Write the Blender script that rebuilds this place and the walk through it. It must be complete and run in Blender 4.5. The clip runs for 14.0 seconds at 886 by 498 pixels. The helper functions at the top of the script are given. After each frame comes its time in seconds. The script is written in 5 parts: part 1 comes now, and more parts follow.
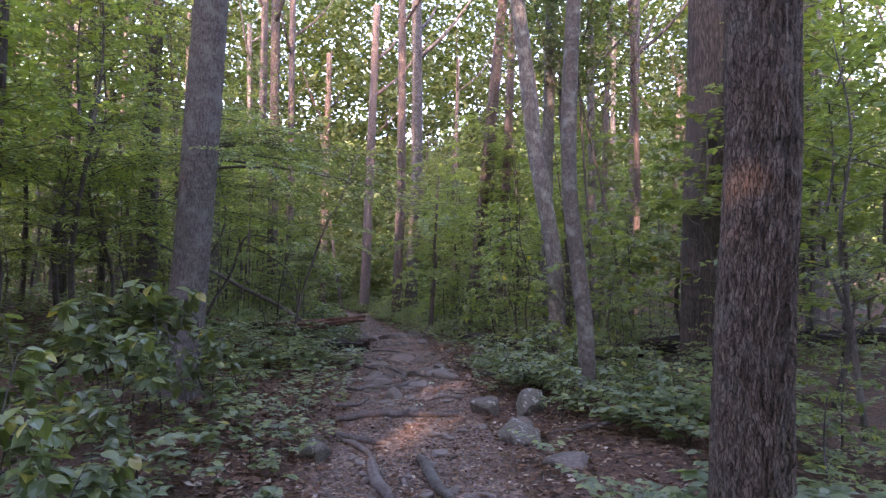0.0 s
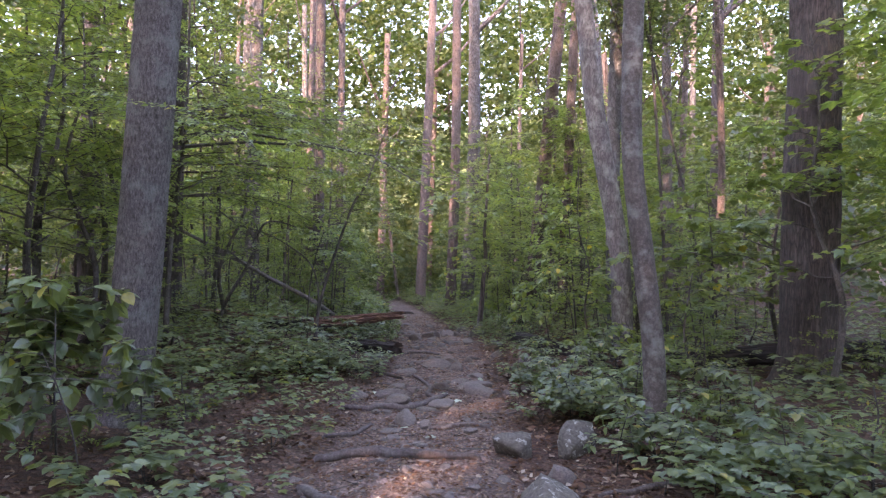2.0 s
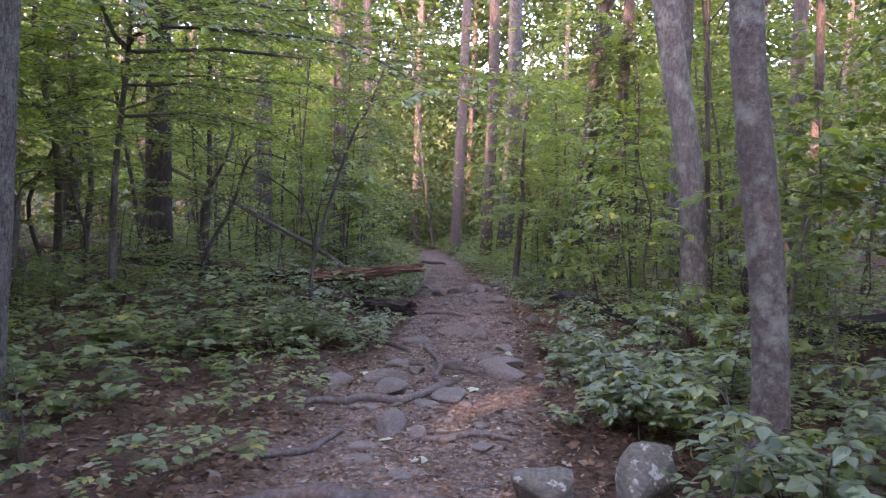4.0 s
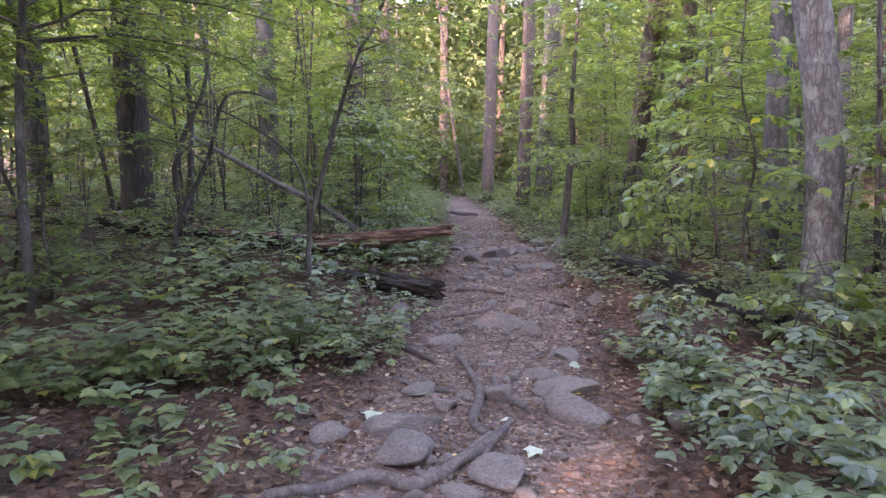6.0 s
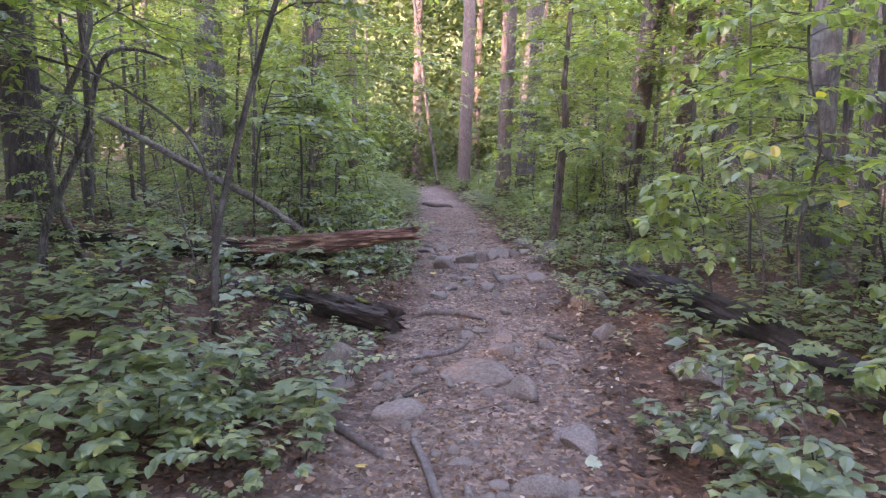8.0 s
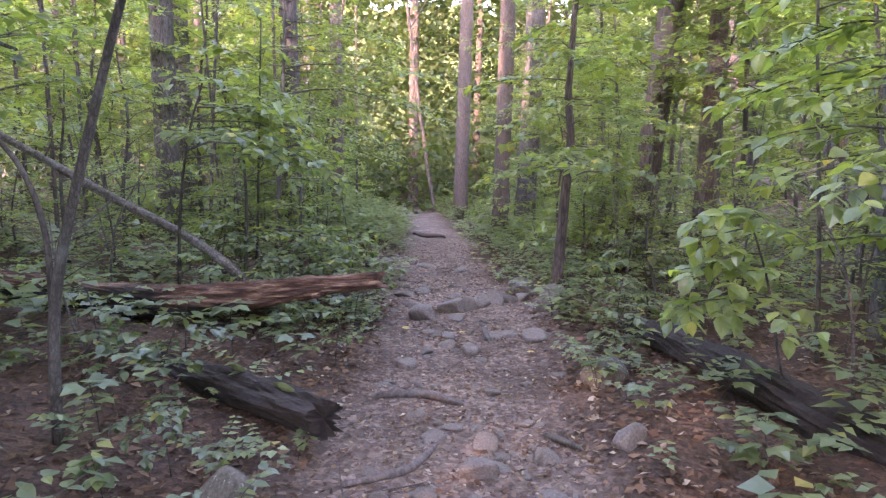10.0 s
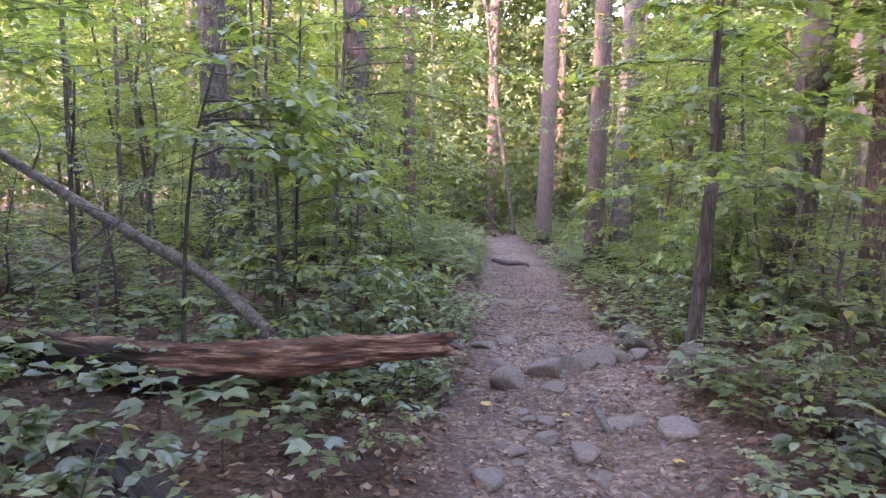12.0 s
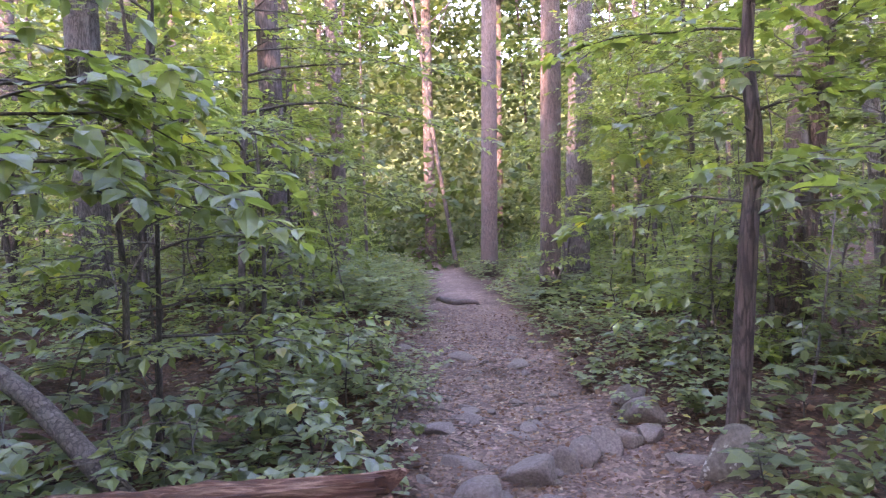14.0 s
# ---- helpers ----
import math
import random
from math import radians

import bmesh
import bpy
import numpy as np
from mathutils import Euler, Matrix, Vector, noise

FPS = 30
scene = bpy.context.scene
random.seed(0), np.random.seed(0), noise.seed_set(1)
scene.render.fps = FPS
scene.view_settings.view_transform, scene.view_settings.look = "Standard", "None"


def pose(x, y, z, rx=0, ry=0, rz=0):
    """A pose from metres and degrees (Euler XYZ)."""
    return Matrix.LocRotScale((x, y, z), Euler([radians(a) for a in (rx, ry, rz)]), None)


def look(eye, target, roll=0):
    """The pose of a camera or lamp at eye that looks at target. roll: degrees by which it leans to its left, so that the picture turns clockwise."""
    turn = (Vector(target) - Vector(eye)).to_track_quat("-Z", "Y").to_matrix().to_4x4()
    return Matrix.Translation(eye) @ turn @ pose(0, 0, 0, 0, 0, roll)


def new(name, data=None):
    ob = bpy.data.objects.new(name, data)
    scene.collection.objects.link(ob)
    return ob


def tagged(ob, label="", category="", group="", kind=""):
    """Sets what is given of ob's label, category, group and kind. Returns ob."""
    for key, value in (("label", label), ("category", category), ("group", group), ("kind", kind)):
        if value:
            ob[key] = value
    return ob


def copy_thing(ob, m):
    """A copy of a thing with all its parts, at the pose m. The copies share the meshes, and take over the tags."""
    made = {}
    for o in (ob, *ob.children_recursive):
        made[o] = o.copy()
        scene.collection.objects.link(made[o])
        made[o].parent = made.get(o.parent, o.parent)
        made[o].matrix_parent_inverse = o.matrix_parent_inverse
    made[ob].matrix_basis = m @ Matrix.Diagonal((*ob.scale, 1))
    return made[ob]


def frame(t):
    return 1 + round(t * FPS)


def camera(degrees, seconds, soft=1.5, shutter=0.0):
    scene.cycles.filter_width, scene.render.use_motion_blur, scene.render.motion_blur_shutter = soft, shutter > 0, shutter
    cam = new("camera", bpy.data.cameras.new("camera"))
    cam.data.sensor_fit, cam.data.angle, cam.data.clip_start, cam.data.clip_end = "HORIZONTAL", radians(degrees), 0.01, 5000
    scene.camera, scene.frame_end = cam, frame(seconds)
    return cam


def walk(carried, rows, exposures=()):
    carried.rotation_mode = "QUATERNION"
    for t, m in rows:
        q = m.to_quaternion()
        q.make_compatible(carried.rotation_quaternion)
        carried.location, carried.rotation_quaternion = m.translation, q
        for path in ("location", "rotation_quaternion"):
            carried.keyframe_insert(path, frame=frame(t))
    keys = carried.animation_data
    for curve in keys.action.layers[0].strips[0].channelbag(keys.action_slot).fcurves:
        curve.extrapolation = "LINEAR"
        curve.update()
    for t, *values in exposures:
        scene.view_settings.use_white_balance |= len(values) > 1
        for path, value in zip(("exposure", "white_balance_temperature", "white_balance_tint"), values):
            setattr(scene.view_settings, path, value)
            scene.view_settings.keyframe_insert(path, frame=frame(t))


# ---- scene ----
cam = camera(67.7, 14.0, soft=1.3)
PATH = [
    (0, (0.0, 0.0, 1.57), (0.175, 1.99, 1.671), 0.4),
    (0.5, (0.202, 0.445, 1.574), (0.395, 2.434, 1.65), 0.7),
    (1, (0.407, 0.886, 1.614), (0.549, 2.88, 1.666), 0.8),
    (1.5, (0.528, 1.452, 1.669), (0.575, 3.45, 1.724), 0.3),
    (2, (0.696, 1.953, 1.649), (0.655, 3.951, 1.715), 0.7),
    (2.5, (0.747, 2.524, 1.639), (0.66, 4.522, 1.681), 0.9),
    (3, (0.811, 3.082, 1.605), (0.699, 5.078, 1.609), 0.9),
    (3.5, (0.853, 3.677, 1.595), (0.717, 5.672, 1.555), 1.0),
    (4, (0.954, 4.334, 1.579), (0.783, 6.325, 1.488), 1.0),
    (4.2, (0.963, 4.635, 1.577), (0.785, 6.624, 1.464), 1.0),
    (6.3, (0.671, 6.964, 1.73), (0.409, 8.927, 1.449), -0.5),
    (6.5, (0.668, 7.163, 1.731), (0.414, 9.126, 1.443), -0.3),
    (7, (0.593, 7.654, 1.701), (0.363, 9.617, 1.4), 0.3),
    (7.2, (0.551, 7.88, 1.715), (0.328, 9.843, 1.404), 0.4),
    (9.3, (0.663, 9.852, 1.668), (0.519, 11.827, 1.392), -0.8),
    (9.5, (0.67, 10.024, 1.663), (0.517, 12.001, 1.4), -0.7),
    (10, (0.722, 10.53, 1.683), (0.522, 12.507, 1.449), -0.0),
    (10.5, (0.74, 11.009, 1.695), (0.459, 12.976, 1.469), 1.4),
    (11, (0.641, 11.503, 1.65), (0.263, 13.456, 1.441), 1.3),
    (11.5, (0.546, 11.979, 1.619), (0.059, 13.909, 1.421), 1.1),
    (12, (0.37, 12.488, 1.639), (-0.058, 14.435, 1.468), -0.1),
    (12.5, (0.186, 12.955, 1.653), (-0.118, 14.926, 1.499), -1.0),
    (13, (0.093, 13.429, 1.668), (-0.165, 15.406, 1.508), -1.3),
    (13.5, (-0.017, 13.865, 1.655), (-0.231, 15.849, 1.517), -2.3),
    (14, (0.009, 14.294, 1.628), (-0.235, 16.278, 1.549), -2.1),
]
EXPOSURES = [(0, 3.98, 6950, 40), (1, 4.14, 7050, 39), (4.2, 4.52, 7100, 41), (7, 5.05, 7150, 42), (11, 5.18, 7150, 42), (14, 5.12, 6850, 49)]
walk(cam, [(t, look(eye, target, roll)) for t, eye, target, roll in PATH], EXPOSURES)

# ---- light ----
SUN_FROM = Vector((-0.36, -0.9, 0.27)).normalized()
world = bpy.data.worlds.new("sky")
scene.world = world
world.use_nodes = True
wn = world.node_tree
sky = wn.nodes.new("ShaderNodeTexSky")
sky.sky_type, sky.sun_disc = "NISHITA", False
sky.sun_elevation = math.asin(SUN_FROM.z)
sky.sun_rotation = math.atan2(SUN_FROM.x, SUN_FROM.y)
wn.links.new(sky.outputs["Color"], wn.nodes["Background"].inputs["Color"])
wn.nodes["Background"].inputs["Strength"].default_value = 0.15
sun_data = bpy.data.lights.new("sun", "SUN")
sun_data.energy, sun_data.angle, sun_data.color = 1.0, radians(0.6), (1.0, 0.78, 0.58)
sun = new("sun", sun_data)
sun.matrix_world = look(SUN_FROM * 50, (0, 0, 0))


# ---- materials ----
def material(name, rough=0.8):
    m = bpy.data.materials.new(name)
    m.use_nodes = True
    t = m.node_tree
    b = t.nodes["Principled BSDF"]
    b.inputs["Roughness"].default_value = rough
    return m, t, b


def add(t, kind, ins=None, **props):
    n = t.nodes.new(kind)
    for k, v in props.items():
        setattr(n, k, v)
    for k, v in (ins or {}).items():
        if isinstance(v, bpy.types.NodeSocket):
            t.links.new(v, n.inputs[k])
        else:
            n.inputs[k].default_value = v
    return n


def ramp(t, fac, *stops):
    n = t.nodes.new("ShaderNodeValToRGB")
    t.links.new(fac, n.inputs["Fac"])
    el = n.color_ramp.elements
    while len(el) < len(stops):
        el.new(0.5)
    for e, (p, c) in zip(el, stops):
        e.position, e.color = p, (*c, 1)
    return n.outputs["Color"]


def mixed(t, fac, a, b, mode="MIX"):
    n = t.nodes.new("ShaderNodeMix")
    n.data_type, n.blend_type = "RGBA", mode
    for i, v in ((0, fac), (6, a), (7, b)):
        if isinstance(v, bpy.types.NodeSocket):
            t.links.new(v, n.inputs[i])
        else:
            n.inputs[i].default_value = (*v, 1) if isinstance(v, tuple) else v
    return n.outputs[2]


def leaf_material(name, stops, trans=0.42, gloss=0.42):
    m, t, b = material(name, gloss)
    geo = add(t, "ShaderNodeNewGeometry")
    info = add(t, "ShaderNodeObjectInfo")
    col = ramp(t, geo.outputs["Random Per Island"], *stops)
    co = add(t, "ShaderNodeTexCoord")
    n = add(t, "ShaderNodeTexNoise", {"Vector": co.outputs["Object"], "Scale": 22.0, "Detail": 3.0})
    col = mixed(t, 0.35, col, ramp(t, n.outputs["Fac"], (0.3, (0.35, 0.35, 0.35)), (0.7, (1, 1, 1))), "MULTIPLY")
    tone = add(t, "ShaderNodeHueSaturation", {"Color": col, "Value": add(t, "ShaderNodeMapRange", {"Value": info.outputs["Random"], "To Min": 0.75, "To Max": 1.25}).outputs[0]})
    t.links.new(tone.outputs[0], b.inputs["Base Color"])
    b.inputs["Specular IOR Level"].default_value = 1.0 if gloss < 0.5 else 0.3
    warm = mixed(t, 1.0, tone.outputs[0], (2.0, 1.95, 0.7), "MULTIPLY")
    tr = add(t, "ShaderNodeBsdfTranslucent", {"Color": warm})
    mx = add(t, "ShaderNodeMixShader", {0: trans, 1: b.outputs[0], 2: tr.outputs[0]})
    t.links.new(mx.outputs[0], t.nodes["Material Output"].inputs["Surface"])
    return m


LEAF_UNDER = leaf_material("undergrowth_leaf", ((0.0, (0.075, 0.112, 0.058)), (0.55, (0.135, 0.178, 0.092)), (0.95, (0.185, 0.225, 0.085)), (1.0, (0.3, 0.26, 0.06))), 0.4, 0.36)
LEAF_MID = leaf_material("understory_leaf", ((0.0, (0.1, 0.145, 0.065)), (0.6, (0.16, 0.215, 0.08)), (0.985, (0.22, 0.265, 0.085)), (1.0, (0.4, 0.33, 0.06))), 0.52, 0.36)
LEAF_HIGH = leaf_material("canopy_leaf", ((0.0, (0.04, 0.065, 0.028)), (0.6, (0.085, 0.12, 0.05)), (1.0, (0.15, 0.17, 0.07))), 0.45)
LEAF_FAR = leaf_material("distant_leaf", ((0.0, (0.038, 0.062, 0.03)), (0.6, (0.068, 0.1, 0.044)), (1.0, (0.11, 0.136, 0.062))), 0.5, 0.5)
LEAF_DEAD = leaf_material("dead_leaf", ((0.0, (0.06, 0.028, 0.017)), (0.5, (0.155, 0.078, 0.046)), (0.85, (0.235, 0.148, 0.1)), (1.0, (0.42, 0.34, 0.28))), 0.1, 0.7)
LEAF_YELLOW = leaf_material("yellow_leaf", ((0.0, (0.5, 0.32, 0.05)), (1.0, (0.6, 0.42, 0.1))), 0.2)
LEAF_PALE = leaf_material("pale_leaf", ((0.0, (0.3, 0.36, 0.26)), (1.0, (0.36, 0.4, 0.3))), 0.15)


def bark(name, dark, mid, light, ridge=14.0, stretch=0.16, bump=0.6, lichen=0.25, cracks=1.0, width=0.16):
    m, t, b = material(name, 0.9)
    co = add(t, "ShaderNodeTexCoord")
    mp = add(t, "ShaderNodeMapping", {"Vector": co.outputs["Object"], "Scale": (ridge, ridge, ridge * stretch)})
    n1 = add(t, "ShaderNodeTexNoise", {"Vector": mp.outputs[0], "Scale": 1.0, "Detail": 6.0, "Roughness": 0.65})
    warp = add(t, "ShaderNodeVectorMath", {0: n1.outputs["Color"], 1: (1.3, 1.3, 1.3)}, operation="MULTIPLY")
    bent = add(t, "ShaderNodeVectorMath", {0: mp.outputs[0], 1: warp.outputs[0]}, operation="ADD")
    vo = add(t, "ShaderNodeTexVoronoi", {"Vector": bent.outputs[0], "Scale": 1.3, "Randomness": 1.0}, feature="DISTANCE_TO_EDGE")
    crack = add(t, "ShaderNodeMapRange", {"Value": vo.outputs["Distance"], "From Max": width, "To Min": 1 - cracks}).outputs[0]
    col = ramp(t, n1.outputs["Fac"], (0.28, dark), (0.5, mid), (0.72, light))
    col = mixed(t, crack, dark, col)
    n2 = add(t, "ShaderNodeTexNoise", {"Vector": co.outputs["Object"], "Scale": 5.0, "Detail": 9.0, "Roughness": 0.68})
    patch = ramp(t, n2.outputs["Fac"], (0.5, (0, 0, 0)), (0.66, (1, 1, 1)))
    grey = add(t, "ShaderNodeMath", {0: patch, 1: lichen}, operation="MULTIPLY")
    col = mixed(t, grey.outputs[0], col, (0.30, 0.31, 0.28))
    info = add(t, "ShaderNodeObjectInfo")
    val = add(t, "ShaderNodeMapRange", {"Value": info.outputs["Random"], "To Min": 0.8, "To Max": 1.2})
    hs = add(t, "ShaderNodeHueSaturation", {"Color": col, "Value": val.outputs[0]})
    t.links.new(hs.outputs[0], b.inputs["Base Color"])
    h = add(t, "ShaderNodeMath", {0: crack, 1: n1.outputs["Fac"]}, operation="ADD")
    bp = add(t, "ShaderNodeBump", {"Height": h.outputs[0], "Strength": bump, "Distance": 0.02})
    t.links.new(bp.outputs[0], b.inputs["Normal"])
    return m


BARK_FURROW = bark("furrowed_bark", (0.03, 0.02, 0.017), (0.125, 0.088, 0.075), (0.185, 0.134, 0.115), 36, 0.2, 1.0, 0.12, 0.8, 0.09)
BARK_GREY = bark("grey_bark", (0.032, 0.025, 0.022), (0.135, 0.11, 0.098), (0.21, 0.178, 0.162), 30, 0.2, 0.7, 0.35)
BARK_SMOOTH = bark("smooth_bark", (0.035, 0.027, 0.023), (0.092, 0.074, 0.064), (0.17, 0.145, 0.128), 26, 0.9, 0.6, 0.5, 0.45)
BARK_DARK = bark("dark_bark", (0.032, 0.024, 0.021), (0.088, 0.064, 0.055), (0.15, 0.115, 0.1), 22, 0.14, 0.7, 0.1)
BARK_LICHEN = bark("lichen_bark", (0.06, 0.052, 0.049), (0.125, 0.112, 0.105), (0.21, 0.195, 0.185), 16, 0.3, 0.5, 0.6)
BARK_ROOT = bark("root_bark", (0.05, 0.038, 0.034), (0.115, 0.088, 0.08), (0.18, 0.145, 0.13), 30, 0.6, 0.5, 0.15, 0.4)
BARK_NEAR = bark("rough_brown_bark", (0.024, 0.015, 0.012), (0.145, 0.098, 0.074), (0.235, 0.17, 0.132), 44, 0.34, 1.0, 0.15, 0.9, 0.09)
BARK_PALE = bark("pale_ridged_bark", (0.032, 0.026, 0.022), (0.15, 0.127, 0.114), (0.26, 0.228, 0.208), 52, 0.36, 0.9, 0.45, 0.8, 0.09)
BARK_POLE = bark("weathered_bark", (0.05, 0.042, 0.038), (0.14, 0.115, 0.1), (0.24, 0.2, 0.18), 22, 1.0, 0.5, 0.3)
BARK_TWIG = bark("twig_bark", (0.03, 0.025, 0.02), (0.075, 0.06, 0.05), (0.13, 0.11, 0.095), 40, 0.3, 0.3, 0.2)


def rotten(name, red, bare):
    m, t, b = material(name, 0.85)
    co = add(t, "ShaderNodeTexCoord")
    mp = add(t, "ShaderNodeMapping", {"Vector": co.outputs["Object"], "Scale": (2.2, 26, 26)})
    n = add(t, "ShaderNodeTexNoise", {"Vector": mp.outputs[0], "Scale": 1.0, "Detail": 7.0, "Roughness": 0.7})
    n2 = add(t, "ShaderNodeTexNoise", {"Vector": co.outputs["Object"], "Scale": 1.7, "Detail": 4.0})
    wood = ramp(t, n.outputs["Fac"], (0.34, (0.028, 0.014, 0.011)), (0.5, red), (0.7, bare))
    dark_tone = ramp(t, n.outputs["Fac"], (0.35, (0.01, 0.008, 0.007)), (0.75, (0.05, 0.032, 0.028)))
    # darker towards the underside, lighter towards the top and the +X end
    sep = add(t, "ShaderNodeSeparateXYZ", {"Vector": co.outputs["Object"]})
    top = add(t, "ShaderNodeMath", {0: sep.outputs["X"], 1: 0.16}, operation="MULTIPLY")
    up_fac = add(t, "ShaderNodeMath", {0: sep.outputs["Z"], 1: 2.0, 2: top.outputs[0]}, operation="MULTIPLY_ADD")
    s = add(t, "ShaderNodeMath", {0: up_fac.outputs[0], 1: n2.outputs["Fac"]}, operation="ADD")
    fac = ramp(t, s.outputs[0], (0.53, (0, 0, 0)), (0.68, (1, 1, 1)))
    t.links.new(mixed(t, fac, dark_tone, wood), b.inputs["Base Color"])
    bp = add(t, "ShaderNodeBump", {"Height": n.outputs["Fac"], "Strength": 0.8, "Distance": 0.03})
    t.links.new(bp.outputs[0], b.inputs["Normal"])
    return m


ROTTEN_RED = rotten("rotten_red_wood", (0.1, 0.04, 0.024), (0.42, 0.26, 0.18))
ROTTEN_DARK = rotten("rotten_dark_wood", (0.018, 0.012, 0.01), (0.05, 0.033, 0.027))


def stone_material(name, a, b_, c, lichen):
    m, t, b = material(name, 0.85)
    co = add(t, "ShaderNodeTexCoord")
    info = add(t, "ShaderNodeObjectInfo")
    sh = add(t, "ShaderNodeVectorMath", {0: co.outputs["Object"], 1: info.outputs["Location"]}, operation="ADD")
    n = add(t, "ShaderNodeTexNoise", {"Vector": sh.outputs[0], "Scale": 9.0, "Detail": 8.0, "Roughness": 0.7})
    col = ramp(t, n.outputs["Fac"], (0.3, a), (0.5, b_), (0.72, c))
    n2 = add(t, "ShaderNodeTexNoise", {"Vector": sh.outputs[0], "Scale": 3.5, "Detail": 5.0, "Roughness": 0.65})
    f = ramp(t, n2.outputs["Fac"], (0.58, (0, 0, 0)), (0.62, (lichen, lichen, lichen)))
    col = mixed(t, f, col, (0.38, 0.37, 0.33))
    t.links.new(col, b.inputs["Base Color"])
    bp = add(t, "ShaderNodeBump", {"Height": n.outputs["Fac"], "Strength": 0.5, "Distance": 0.02})
    t.links.new(bp.outputs[0], b.inputs["Normal"])
    return m


STONE = stone_material("trail_stone", (0.075, 0.058, 0.05), (0.14, 0.112, 0.099), (0.235, 0.195, 0.175), 0.1)
STONE_LICHEN = stone_material("lichen_stone", (0.05, 0.042, 0.034), (0.105, 0.09, 0.073), (0.18, 0.16, 0.135), 0.75)


def soil_material():
    m, t, b = material("forest_soil", 0.95)
    co = add(t, "ShaderNodeTexCoord")
    n = add(t, "ShaderNodeTexNoise", {"Vector": co.outputs["Object"], "Scale": 1.1, "Detail": 6.0, "Roughness": 0.6})
    v = add(t, "ShaderNodeTexVoronoi", {"Vector": co.outputs["Object"], "Scale": 26.0, "Randomness": 1.0})
    f = add(t, "ShaderNodeTexNoise", {"Vector": co.outputs["Object"], "Scale": 45.0, "Detail": 6.0, "Roughness": 0.7})
    path = ramp(t, n.outputs["Fac"], (0.3, (0.125, 0.088, 0.072)), (0.7, (0.235, 0.176, 0.15)))
    humus = ramp(t, n.outputs["Fac"], (0.3, (0.05, 0.027, 0.018)), (0.7, (0.125, 0.07, 0.046)))
    worn = add(t, "ShaderNodeAttribute", attribute_name="worn")
    base = mixed(t, worn.outputs["Fac"], humus, path)
    chips = ramp(t, add(t, "ShaderNodeSeparateColor", {"Color": v.outputs["Color"]}).outputs[0], (0.0, (0.5, 0.42, 0.4)), (0.6, (1.0, 0.92, 0.9)), (1.0, (1.9, 1.75, 1.7)))
    col = mixed(t, 0.8, base, chips, "MULTIPLY")
    fine = ramp(t, f.outputs["Fac"], (0.3, (0.45, 0.45, 0.45)), (0.7, (1.3, 1.3, 1.3)))
    col = mixed(t, 0.7, col, fine, "MULTIPLY")
    t.links.new(col, b.inputs["Base Color"])
    h = add(t, "ShaderNodeMath", {0: f.outputs["Fac"], 1: v.outputs["Distance"]}, operation="ADD")
    bp = add(t, "ShaderNodeBump", {"Height": h.outputs[0], "Strength": 0.9, "Distance": 0.03})
    t.links.new(bp.outputs[0], b.inputs["Normal"])
    return m


SOIL = soil_material()


# ---- mesh helpers ----
def tri_mesh(name, verts, tris, mat, smooth=False):
    verts, tris = np.asarray(verts, np.float32), np.asarray(tris, np.int32)
    me = bpy.data.meshes.new(name)
    me.vertices.add(len(verts))
    me.vertices.foreach_set("co", verts.ravel())
    me.loops.add(tris.size)
    me.loops.foreach_set("vertex_index", tris.ravel())
    me.polygons.add(len(tris))
    me.polygons.foreach_set("loop_start", np.arange(0, tris.size, 3, dtype=np.int32))
    me.polygons.foreach_set("use_smooth", np.full(len(tris), smooth))
    me.update(calc_edges=True)
    me.materials.append(mat)
    return me


def part(name, me, parent=None, label=""):
    ob = new(name, me)
    ob.parent = parent
    return tagged(ob, label)


def joined(pieces):
    vs, ts, n = [], [], 0
    for v, t in pieces:
        if len(v):
            vs.append(np.asarray(v))
            ts.append(np.asarray(t) + n)
            n += len(v)
    return np.concatenate(vs), np.concatenate(ts)


def smooth_path(points, steps):
    """A rounded line through the points, in so many steps a span."""
    p = [np.array(q, float) for q in points]
    p = [2 * p[0] - p[1], *p, 2 * p[-1] - p[-2]]
    out = []
    for i in range(1, len(p) - 2):
        for s in np.arange(steps) / steps:
            out.append(0.5 * (2 * p[i] + (p[i + 1] - p[i - 1]) * s + (2 * p[i - 1] - 5 * p[i] + 4 * p[i + 1] - p[i + 2]) * s * s + (3 * p[i] - p[i - 1] - 3 * p[i + 1] + p[i + 2]) * s ** 3))
    return np.array(out + [p[-2]])


